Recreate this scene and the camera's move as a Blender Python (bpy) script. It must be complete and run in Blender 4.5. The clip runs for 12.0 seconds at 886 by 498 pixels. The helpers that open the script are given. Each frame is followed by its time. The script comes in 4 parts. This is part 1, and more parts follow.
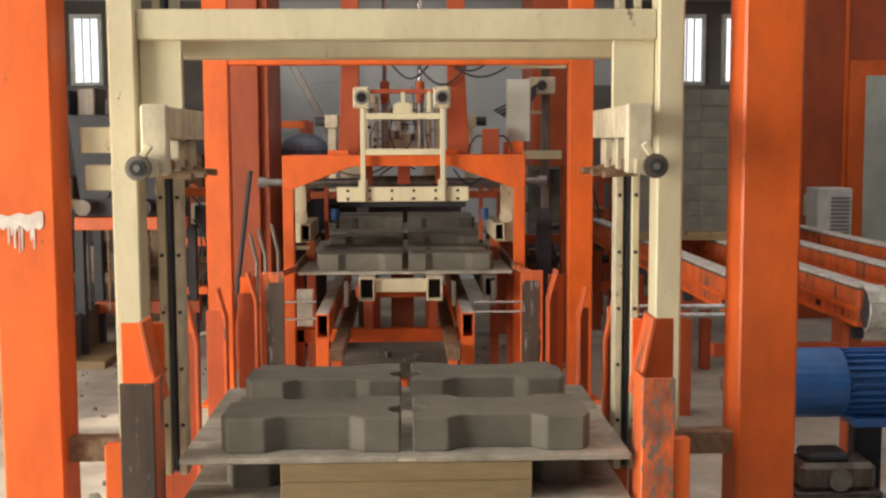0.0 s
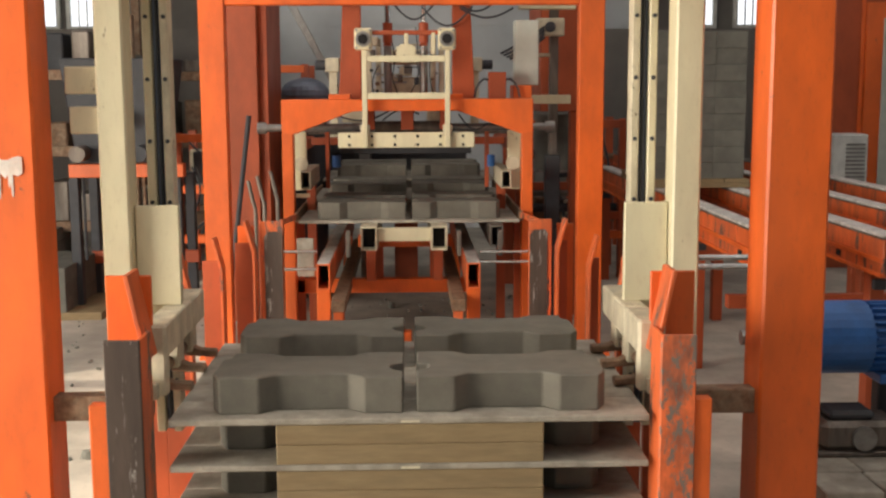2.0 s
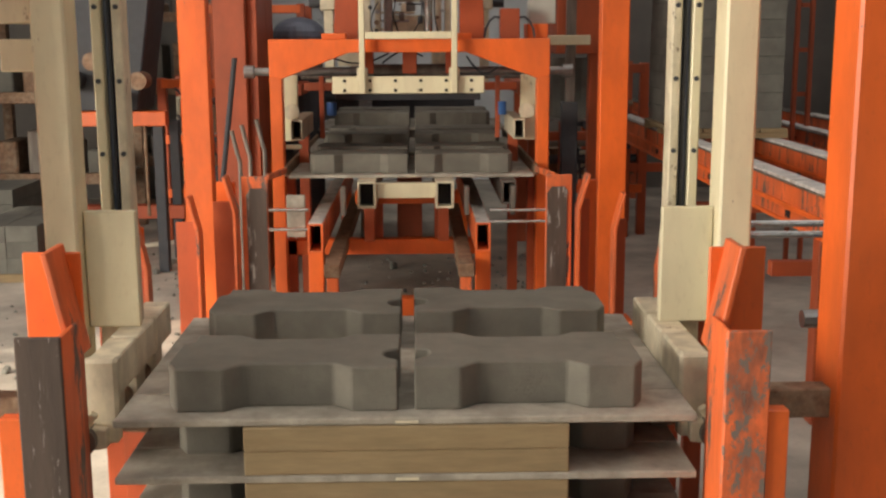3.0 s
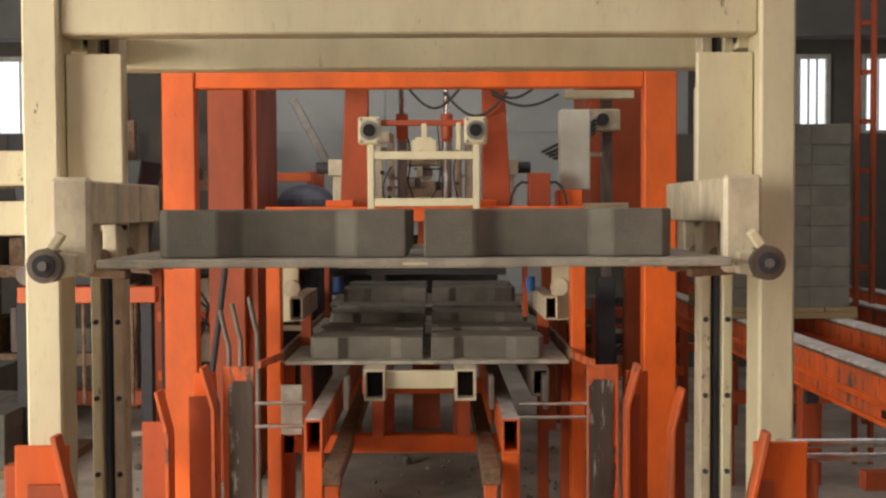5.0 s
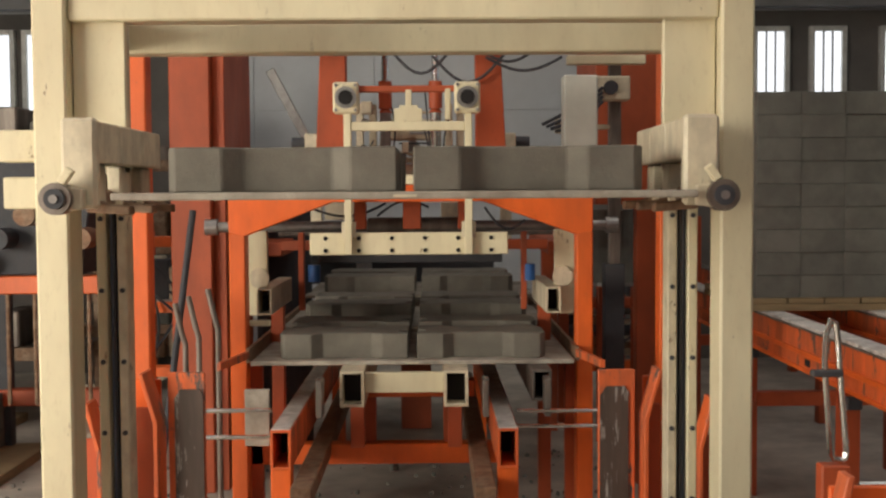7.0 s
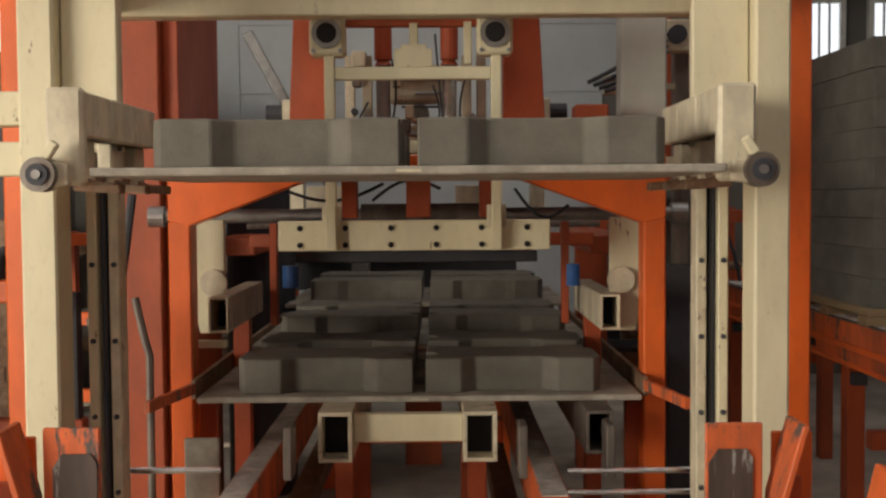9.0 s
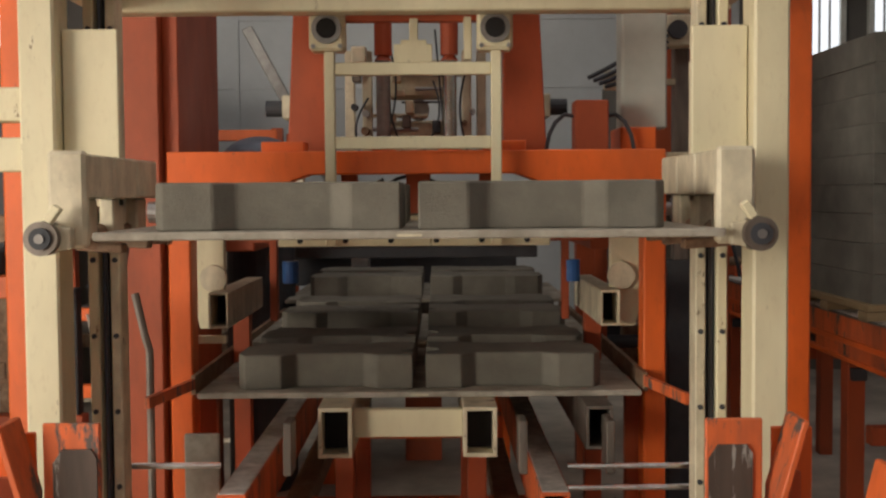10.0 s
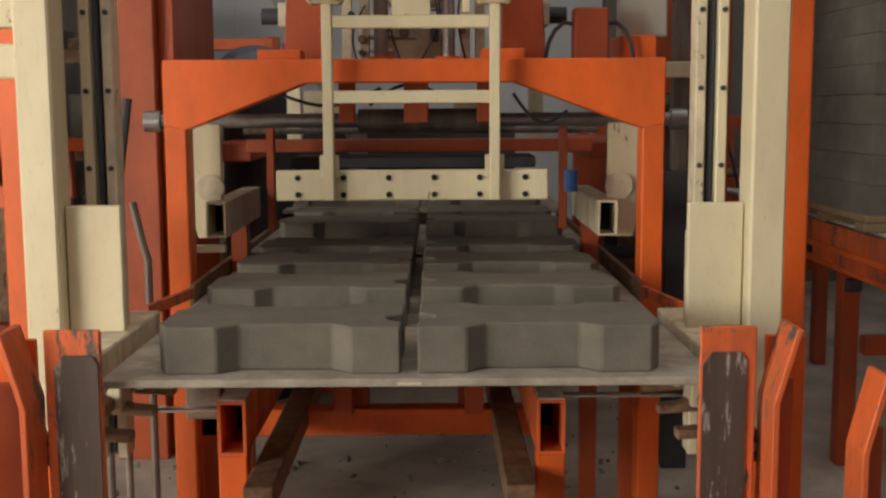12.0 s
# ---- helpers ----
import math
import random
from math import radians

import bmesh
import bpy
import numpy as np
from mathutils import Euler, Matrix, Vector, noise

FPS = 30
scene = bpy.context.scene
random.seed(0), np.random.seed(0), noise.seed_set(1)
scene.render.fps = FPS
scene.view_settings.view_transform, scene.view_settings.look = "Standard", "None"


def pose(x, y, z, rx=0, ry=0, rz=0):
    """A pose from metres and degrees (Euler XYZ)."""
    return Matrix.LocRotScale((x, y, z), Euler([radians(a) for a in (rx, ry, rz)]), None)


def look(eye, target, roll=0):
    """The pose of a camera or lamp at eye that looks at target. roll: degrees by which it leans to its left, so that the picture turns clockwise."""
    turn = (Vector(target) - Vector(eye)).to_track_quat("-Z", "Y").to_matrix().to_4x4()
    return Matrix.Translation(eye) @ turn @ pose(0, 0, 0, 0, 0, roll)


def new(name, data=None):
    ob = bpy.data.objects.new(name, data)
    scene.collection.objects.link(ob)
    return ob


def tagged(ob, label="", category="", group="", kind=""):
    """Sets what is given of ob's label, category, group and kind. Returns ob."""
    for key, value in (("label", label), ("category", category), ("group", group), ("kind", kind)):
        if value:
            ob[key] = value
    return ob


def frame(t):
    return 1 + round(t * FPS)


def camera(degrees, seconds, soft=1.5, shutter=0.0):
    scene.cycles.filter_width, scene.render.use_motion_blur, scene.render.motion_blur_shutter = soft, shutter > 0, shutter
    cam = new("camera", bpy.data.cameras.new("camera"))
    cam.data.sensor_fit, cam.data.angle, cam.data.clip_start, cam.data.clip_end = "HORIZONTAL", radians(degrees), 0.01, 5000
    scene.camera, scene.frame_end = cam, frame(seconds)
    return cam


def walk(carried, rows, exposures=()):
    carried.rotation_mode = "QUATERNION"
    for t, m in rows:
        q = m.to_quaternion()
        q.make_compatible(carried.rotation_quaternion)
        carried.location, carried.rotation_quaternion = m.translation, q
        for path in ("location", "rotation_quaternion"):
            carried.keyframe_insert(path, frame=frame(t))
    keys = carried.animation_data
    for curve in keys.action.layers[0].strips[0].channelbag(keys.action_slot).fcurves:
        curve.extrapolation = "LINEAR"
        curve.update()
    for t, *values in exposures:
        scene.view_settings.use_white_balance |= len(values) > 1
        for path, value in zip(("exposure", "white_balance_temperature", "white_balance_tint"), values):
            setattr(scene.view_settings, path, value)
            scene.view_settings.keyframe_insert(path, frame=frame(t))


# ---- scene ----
def aim(x, y, z, yaw, down, roll):
    a, b = radians(yaw), radians(down)
    way = Vector((math.sin(a) * math.cos(b), math.cos(a) * math.cos(b), -math.sin(b)))
    return look((x, y, z), Vector((x, y, z)) + way, roll)


cam = camera(42.64, 12.0, soft=2.4)
PATH = [
    (0.0, aim(0.031, -1.842, 1.690, 1.89, 5.43, -0.22)),
    (0.5, aim(0.031, -1.842, 1.690, 1.84, 5.58, -0.21)),
    (1.0, aim(0.030, -1.837, 1.689, 1.77, 5.87, -0.22)),
    (1.5, aim(0.030, -1.852, 1.690, 1.77, 6.71, -0.21)),
    (2.0, aim(0.034, -1.613, 1.667, 1.67, 8.05, -0.25)),
    (2.5, aim(0.045, -1.286, 1.637, 1.54, 9.99, -0.20)),
    (2.7, aim(0.050, -1.150, 1.630, 1.45, 10.75, -0.21)),
    (4.3, aim(0.080, -0.085, 1.586, 0.36, 6.05, -0.25)),
    (4.5, aim(0.080, -0.064, 1.586, 0.16, 4.59, -0.25)),
    (5.0, aim(0.075, -0.069, 1.593, 0.35, 2.05, -0.24)),
    (5.5, aim(0.075, -0.047, 1.597, 0.51, 1.33, -0.31)),
    (6.0, aim(0.074, -0.059, 1.597, 0.62, 1.86, -0.19)),
    (6.5, aim(0.090, 0.213, 1.585, 0.69, 2.38, -0.28)),
    (7.0, aim(0.121, 0.605, 1.565, 0.48, 2.81, -0.36)),
    (7.2, aim(0.121, 0.780, 1.555, 0.46, 2.85, -0.36)),
    (8.8, aim(0.097, 1.890, 1.468, 0.40, 2.52, -0.42)),
    (9.0, aim(0.095, 1.907, 1.467, 0.17, 2.56, -0.42)),
    (9.5, aim(0.096, 1.907, 1.467, 0.09, 2.59, -0.43)),
    (10.0, aim(0.095, 1.908, 1.466, 0.17, 2.77, -0.42)),
    (10.5, aim(0.095, 1.915, 1.465, 0.22, 3.48, -0.41)),
    (11.0, aim(0.095, 1.915, 1.464, 0.30, 4.78, -0.35)),
    (11.5, aim(0.096, 1.913, 1.458, 0.22, 6.03, -0.37)),
    (12.0, aim(0.095, 1.909, 1.457, 0.26, 7.18, -0.30)),
]
walk(cam, PATH, [(0.0, -0.57), (2.7, -0.55), (4.5, -0.70), (5.5, -0.80), (7.0, -0.72), (9.0, -0.94), (12.0, -0.90)])

# ---- world and light ----
world = bpy.data.worlds.new("world")
scene.world = world
world.use_nodes = True
sky = world.node_tree.nodes.new("ShaderNodeTexSky")
sky.sky_type, sky.sun_disc = "NISHITA", False
sky.sun_elevation, sky.sun_rotation = radians(35), radians(-125)
world.node_tree.links.new(sky.outputs[0], world.node_tree.nodes["Background"].inputs[0])
world.node_tree.nodes["Background"].inputs[1].default_value = 0.08

sun = new("sun", bpy.data.lights.new("sun", "SUN"))
sun.data.energy, sun.data.angle, sun.data.color = 5.0, radians(0.6), (1.0, 0.86, 0.66)
sun.matrix_world = look((-8, -6, 7.0), (0, 0, 0))


def sky_lamp(name, at, to, wide, high, power, tint):
    ob = new(name, bpy.data.lights.new(name, "AREA"))
    ob.data.shape, ob.data.size, ob.data.size_y = "RECTANGLE", wide, high
    ob.data.energy, ob.data.color = power, tint
    ob.matrix_world = look(at, to)
    return ob


# unseen area lamps, added as daylight fill from behind, left, right and above
sky_lamp("door_daylight", (-2.2, -7.7, 2.6), (0, 3, 0.6), 5.0, 4.0, 20, (1.0, 0.95, 0.90))
sky_lamp("left_window_daylight", (-6.2, 0.3, 1.9), (0, 3.4, 0.6), 4.8, 2.6, 1220, (1.0, 0.92, 0.79))
sky_lamp("right_window_daylight", (6.3, 5.5, 3.3), (2, 5.5, 0.6), 6.0, 1.2, 15, (0.90, 0.95, 1.0))
sky_lamp("roof_light_daylight", (0.0, 2.5, 5.9), (0.0, 2.5, 0), 9.0, 13.0, 500, (1.0, 0.96, 0.90))


# ---- materials ----
def material(name, color, rough=0.5, metal=0.0, dirt=None, dirt_amount=0.35, dirt_scale=4.0, grain=60.0,
             bump=0.15, vary=0.12, streak=1.0, chips=None, chip_at=0.7, chip_scale=9.0):
    m = bpy.data.materials.new(name)
    m.use_nodes = True
    nt = m.node_tree
    b = nt.nodes["Principled BSDF"]
    tc = nt.nodes.new("ShaderNodeTexCoord")
    mp = nt.nodes.new("ShaderNodeMapping")
    mp.inputs["Scale"].default_value = (1, 1, streak)
    oi = nt.nodes.new("ShaderNodeObjectInfo")
    off = nt.nodes.new("ShaderNodeVectorMath")
    off.operation = "SCALE"
    off.inputs[0].default_value = (7.3, 3.1, 5.7)
    nt.links.new(oi.outputs["Random"], off.inputs["Scale"])
    nt.links.new(off.outputs[0], mp.inputs["Location"])
    nt.links.new(tc.outputs["Object"], mp.inputs["Vector"])

    def tex(scale, detail=6.0, r=0.6):
        n = nt.nodes.new("ShaderNodeTexNoise")
        n.inputs["Scale"].default_value, n.inputs["Detail"].default_value = scale, detail
        n.inputs["Roughness"].default_value = r
        nt.links.new(mp.outputs[0], n.inputs["Vector"])
        return n

    def ramp(src, lo, hi):
        n = nt.nodes.new("ShaderNodeMapRange")
        n.inputs["From Min"].default_value, n.inputs["From Max"].default_value = lo, hi
        nt.links.new(src, n.inputs["Value"])
        return n.outputs["Result"]

    def mix(fac, a, bb, mode="MIX"):
        n = nt.nodes.new("ShaderNodeMix")
        n.data_type, n.blend_type = "RGBA", mode
        for sock, v in ((n.inputs["Factor"], fac), (n.inputs[6], a), (n.inputs[7], bb)):
            if isinstance(v, bpy.types.NodeSocket):
                nt.links.new(v, sock)
            else:
                sock.default_value = v
        return n.outputs[2]

    def scaled(sock, k):
        n = nt.nodes.new("ShaderNodeMath")
        n.operation, n.inputs[1].default_value = "MULTIPLY", k
        nt.links.new(sock, n.inputs[0])
        return n.outputs[0]

    big, fine = tex(dirt_scale), tex(grain, 4.0, 0.7)
    lo = (*[max(0, v * (1 - vary)) for v in color], 1)
    hi = (*[min(1, v * (1 + vary)) for v in color], 1)
    col = mix(ramp(tex(dirt_scale * 2.3, 3).outputs[0], 0.35, 0.65), lo, hi)
    if dirt:
        col = mix(scaled(ramp(big.outputs[0], 0.45, 0.72), dirt_amount), col, (*dirt, 1))
        col = mix(scaled(ramp(fine.outputs[0], 0.55, 0.75), dirt_amount * 0.6), col, (*dirt, 1))
    rough_out = ramp(big.outputs[0], 0.2, 0.8)
    rr = nt.nodes.new("ShaderNodeMapRange")
    rr.inputs["To Min"].default_value, rr.inputs["To Max"].default_value = max(0.03, rough - 0.12), min(1, rough + 0.15)
    nt.links.new(rough_out, rr.inputs["Value"])
    if chips:
        cn = tex(chip_scale, 8.0, 0.75)
        col = mix(ramp(cn.outputs[0], chip_at, chip_at + 0.04), col, (*chips, 1))
    nt.links.new(col, b.inputs["Base Color"])
    nt.links.new(rr.outputs[0], b.inputs["Roughness"])
    b.inputs["Metallic"].default_value = metal
    bp = nt.nodes.new("ShaderNodeBump")
    bp.inputs["Strength"].default_value, bp.inputs["Distance"].default_value = bump, 0.004
    nt.links.new(fine.outputs[0], bp.inputs["Height"])
    nt.links.new(bp.outputs[0], b.inputs["Normal"])
    return m


def glowing(name, color, strength):
    m = bpy.data.materials.new(name)
    m.use_nodes = True
    b = m.node_tree.nodes["Principled BSDF"]
    b.inputs["Base Color"].default_value = (0, 0, 0, 1)
    b.inputs["Emission Color"].default_value = (*color, 1)
    b.inputs["Emission Strength"].default_value = strength
    return m


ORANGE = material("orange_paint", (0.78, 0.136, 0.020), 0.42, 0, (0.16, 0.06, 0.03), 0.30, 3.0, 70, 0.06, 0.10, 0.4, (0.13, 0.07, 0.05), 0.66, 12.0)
# darker orange for deep red parts and for orange parts painted as shaded
ORANGE_DEEP_SHADED = material("deep_and_shaded_orange", (0.42, 0.076, 0.022), 0.5, 0, (0.12, 0.04, 0.02), 0.4, 2.5, 60, 0.08, 0.12, 0.5)
ORANGE_WORN = material("worn_orange_paint", (0.72, 0.14, 0.035), 0.5, 0, (0.14, 0.08, 0.06), 0.55, 6.0, 60, 0.2, 0.15, 0.25, (0.10, 0.08, 0.07), 0.56, 14.0)
ORANGE_SCRAPED = material("scraped_orange_paint", (0.72, 0.15, 0.045), 0.55, 0, (0.10, 0.075, 0.06), 0.9, 11.0, 45, 0.4, 0.25, 0.5, (0.20, 0.16, 0.135), 0.515, 26.0)
CREAM = material("cream_paint", (0.70, 0.63, 0.43), 0.45, 0, (0.36, 0.26, 0.14), 0.35, 3.0, 70, 0.06, 0.06, 0.35, (0.20, 0.13, 0.07), 0.635, 17.0)
CREAM_DIRTY = material("dirty_cream_paint", (0.62, 0.55, 0.40), 0.55, 0, (0.26, 0.20, 0.13), 0.55, 8.0, 60, 0.2, 0.14, 0.6, (0.15, 0.095, 0.06), 0.615, 14.0)
RUST = material("rusty_steel", (0.21, 0.12, 0.07), 0.65, 0.3, (0.45, 0.36, 0.26), 0.6, 14.0, 90, 0.4, 0.25)
STEEL = material("bare_steel", (0.34, 0.33, 0.32), 0.38, 0.8, (0.16, 0.13, 0.10), 0.4, 8.0, 90, 0.1, 0.15)
CAP = material("polished_rail_top", (0.66, 0.62, 0.58), 0.42, 0.15, (0.20, 0.16, 0.13), 0.6, 9.0, 60, 0.15, 0.2, 1.0)
WORN = material("scraped_steel", (0.20, 0.17, 0.145), 0.5, 0.5, (0.09, 0.06, 0.045), 0.75, 7.0, 60, 0.3, 0.3, 0.18)
WEAR = material("scraped_wear_plate", (0.075, 0.050, 0.038), 0.68, 0.0, (0.05, 0.034, 0.026), 0.75, 6.0, 60, 0.3, 0.3, 0.15, (0.34, 0.31, 0.28), 0.575, 34.0)
DARK = material("dark_rubber_and_shade", (0.035, 0.037, 0.045), 0.6, 0, (0.10, 0.09, 0.08), 0.3, 8.0)
BELT = material("blue_grey_guide", (0.17, 0.19, 0.25), 0.4, 0.2, (0.05, 0.05, 0.05), 0.4, 5.0, 60, 0.1, 0.2, 0.2)
# near-black colour that paints the shade inside holes, slots and tube ends
HOLE_SHADE = material("painted_hole_shade", (0.012, 0.010, 0.010), 0.9, 0, None)
BLOCK = material("fresh_concrete", (0.168, 0.153, 0.124), 0.92, 0, (0.10, 0.09, 0.072), 0.5, 5.0, 170, 0.7, 0.10)
CURED = material("cured_concrete", (0.155, 0.150, 0.128), 0.95, 0, (0.10, 0.095, 0.085), 0.5, 3.0, 120, 0.6, 0.16)
PALLET = material("dusty_pallet", (0.36, 0.322, 0.265), 0.85, 0, (0.15, 0.125, 0.10), 0.65, 5.0, 90, 0.4, 0.2)
TIMBER = material("pale_timber", (0.26, 0.186, 0.098), 0.75, 0, (0.22, 0.14, 0.07), 0.4, 4.0, 60, 0.2, 0.12, 6.0)
FLOOR = material("concrete_floor", (0.50, 0.45, 0.38), 0.85, 0, (0.20, 0.175, 0.15), 0.6, 1.1, 30, 0.4, 0.2)
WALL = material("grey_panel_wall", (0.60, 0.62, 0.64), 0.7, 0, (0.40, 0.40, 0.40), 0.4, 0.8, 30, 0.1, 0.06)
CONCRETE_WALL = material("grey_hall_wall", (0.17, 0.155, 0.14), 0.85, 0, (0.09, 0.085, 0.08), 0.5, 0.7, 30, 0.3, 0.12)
ROOF = material("roof_sheet", (0.22, 0.22, 0.22), 0.7, 0, (0.12, 0.11, 0.10), 0.5, 0.8)
BLUE = material("blue_paint", (0.035, 0.14, 0.42), 0.4, 0, (0.03, 0.05, 0.10), 0.4, 6.0)
WHITE = material("off_white_enamel", (0.70, 0.70, 0.66), 0.45, 0, (0.45, 0.43, 0.38), 0.35, 4.0)
GREY_DOOR = material("pale_grey_green_panel", (0.50, 0.52, 0.46), 0.5, 0, (0.36, 0.36, 0.32), 0.3, 2.0)
WHITE_PAINT = material("white_paint_splash", (0.66, 0.60, 0.55), 0.5, 0, (0.55, 0.32, 0.22), 0.5, 14.0)
CHROME = material("polished_rod", (0.62, 0.62, 0.60), 0.18, 1.0, (0.30, 0.28, 0.26), 0.3, 9.0)
GLOW = glowing("bright_daylight", (0.93, 0.96, 1.0), 2.2)


# ---- building helpers ----
def bx(bm, x0, x1, y0, y1, z0, z1, bevel=0.004, m=None):
    v = [bm.verts.new((x, y, z)) for z in (z0, z1) for y in (y0, y1) for x in (x0, x1)]
    f = [(0, 2, 3, 1), (4, 5, 7, 6), (0, 1, 5, 4), (2, 6, 7, 3), (0, 4, 6, 2), (1, 3, 7, 5)]
    faces = [bm.faces.new([v[i] for i in q]) for q in f]
    if m:
        bmesh.ops.transform(bm, matrix=m, verts=v)
    if bevel:
        edges = list({e for q in faces for e in q.edges})
        bmesh.ops.bevel(bm, geom=edges, offset=bevel, segments=1, affect="EDGES")
    return bm


def box(x0, x1, y0, y1, z0, z1, bevel=0.004):
    return bx(bmesh.new(), x0, x1, y0, y1, z0, z1, bevel)


def cyl(bm, a, b, r, n=16, r2=None, bevel=0.0):
    a, b = Vector(a), Vector(b)
    m = Matrix.Translation((a + b) / 2) @ (b - a).to_track_quat("Z", "Y").to_matrix().to_4x4()
    g = bmesh.ops.create_cone(bm, cap_ends=True, segments=n, radius1=r, radius2=r if r2 is None else r2, depth=(b - a).length, matrix=m)
    return bm


def rod(points, r, n=8):
    """A round bar or hose swept along points, as one closed skin."""
    bm = bmesh.new()
    p = [Vector(q) for q in points]
    rings = []
    side = None
    for i, q in enumerate(p):
        t = (p[min(i + 1, len(p) - 1)] - p[max(i - 1, 0)]).normalized()
        if side is None:
            side = t.orthogonal().normalized()
        side = (side - t * side.dot(t)).normalized()
        up = t.cross(side)
        rings.append([bm.verts.new(q + (side * math.cos(2 * math.pi * k / n) + up * math.sin(2 * math.pi * k / n)) * r) for k in range(n)])
    for u, v in zip(rings, rings[1:]):
        for k in range(n):
            bm.faces.new((u[k], u[(k + 1) % n], v[(k + 1) % n], v[k]))
    bm.faces.new(rings[0][::-1])
    bm.faces.new(rings[-1])
    bmesh.ops.recalc_face_normals(bm, faces=bm.faces)
    return bm


def prism(points, depth, axis="z", at=0.0, bevel=0.0, bm=None):
    """A plate: an outline in the two other axes, pushed out along axis from at."""
    bm = bm or bmesh.new()
    put = {"z": lambda a, b, h: (a, b, h), "y": lambda a, b, h: (a, h, b), "x": lambda a, b, h: (h, a, b)}[axis]
    lo = [bm.verts.new(put(a, b, at)) for a, b in points]
    hi = [bm.verts.new(put(a, b, at + depth)) for a, b in points]
    n = len(points)
    faces = [bm.faces.new(lo), bm.faces.new(hi)]
    faces += [bm.faces.new((lo[i], lo[(i + 1) % n], hi[(i + 1) % n], hi[i])) for i in range(n)]
    bmesh.ops.recalc_face_normals(bm, faces=faces)
    if bevel:
        bmesh.ops.bevel(bm, geom=list({e for f in faces for e in f.edges}), offset=bevel, segments=1, affect="EDGES")
    return bm


def tube(x0, x1, y0, y1, z0, z1, wall=0.008):
    """A hollow rectangular tube along y, open at both ends."""
    bm = bmesh.new()
    bx(bm, x0, x1, y0, y1, z1 - wall, z1, 0.0015)
    bx(bm, x0, x1, y0, y1, z0, z0 + wall, 0.0015)
    bx(bm, x0, x0 + wall, y0, y1, z0 + wall, z1 - wall, 0.0015)
    bx(bm, x1 - wall, x1, y0, y1, z0 + wall, z1 - wall, 0.0015)
    return bm


def mesh_of(name, bm, mat):
    me = bpy.data.meshes.new(name)
    bm.normal_update()
    bm.to_mesh(me)
    bm.free()
    me.materials.append(mat)
    return me


def part(name, bm, mat, parent, label=""):
    ob = new(name, mesh_of(name, bm, mat))
    ob.parent = parent
    return tagged(ob, label)


def thing(name, label, category, at=(0, 0, 0), group="", kind=""):
    ob = new(name)
    ob.location = at
    ob.empty_display_size = 0.1
    return tagged(ob, label, category, group, kind)


def solid(name, bm, mat, label, category, group="", kind="", at=(0, 0, 0)):
    ob = new(name, mesh_of(name, bm, mat))
    ob.location = at
    return tagged(ob, label, category, group, kind)


def setting(name, bm, mat, label, category):
    return solid(name, bm, mat, label, category, kind="structure")


# ---- the hall ----
setting("floor", box(-9, 9, -9, 13, -0.2, 0.0, 0), FLOOR, "dusty stained grey concrete hall floor", "floor")
setting("ceiling", box(-7, 7, -8.2, 13, 6.0, 6.1, 0), ROOF, "dark grey sheet metal hall roof", "ceiling")


def hall_walls():
    bm = bmesh.new()
    bx(bm, -7, 7, 12.0, 12.25, 0, 6.0, 0)
    for i in range(9):  # sheet joints
        bx(bm, -7, 7, 11.985, 12.0, 0.6 + i * 0.6, 0.63 + i * 0.6, 0)
    for i in range(12):
        bx(bm, -6.5 + i * 1.2, -6.46 + i * 1.2, 11.98, 12.0, 0, 6.0, 0)
    setting("wall_north", bm, WALL, "pale grey panelled back wall of the hall", "wall")
    # unseen side walls with a strip of openings for the light
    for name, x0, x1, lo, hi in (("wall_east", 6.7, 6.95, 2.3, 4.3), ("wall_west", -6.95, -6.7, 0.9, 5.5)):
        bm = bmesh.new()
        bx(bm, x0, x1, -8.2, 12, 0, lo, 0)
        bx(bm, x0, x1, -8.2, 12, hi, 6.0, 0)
        # west piers and slits are set to shape sun patches on the floor
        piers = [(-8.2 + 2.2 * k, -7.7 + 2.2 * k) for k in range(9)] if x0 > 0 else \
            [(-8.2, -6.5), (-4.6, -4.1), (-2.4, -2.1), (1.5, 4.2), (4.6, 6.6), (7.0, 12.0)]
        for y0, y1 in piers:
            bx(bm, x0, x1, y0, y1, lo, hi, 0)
        setting(name, bm, CONCRETE_WALL, "unseen grey plastered side wall with openings that shape the daylight", "wall")
    bm = bmesh.new()
    bx(bm, -7, -5.2, -8.25, -8.0, 0, 6.0, 0)
    bx(bm, 0.8, 7, -8.25, -8.0, 0, 6.0, 0)
    bx(bm, -5.2, 0.8, -8.25, -8.0, 4.8, 6.0, 0)
    setting("wall_south", bm, CONCRETE_WALL, "grey end wall with a tall open doorway", "wall")


hall_walls()
# dark sheets added over the pale wall; the shade is in their colour
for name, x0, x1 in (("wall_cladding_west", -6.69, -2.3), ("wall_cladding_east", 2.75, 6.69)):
    setting(name, box(x0, x1, 11.972, 11.979, 2.3, 3.36, 0), CONCRETE_WALL, "dark grey sheet added round the hall windows to dim the wall", "wall")
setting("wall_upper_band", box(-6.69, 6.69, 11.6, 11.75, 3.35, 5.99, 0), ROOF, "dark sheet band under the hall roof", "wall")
# added screen whose dark colour stands for the dim right background
setting("wall_low_east", box(1.45, 6.69, 11.2, 11.35, 0, 2.32, 0), CONCRETE_WALL, "dark grey low screen added to dim the right background", "wall")


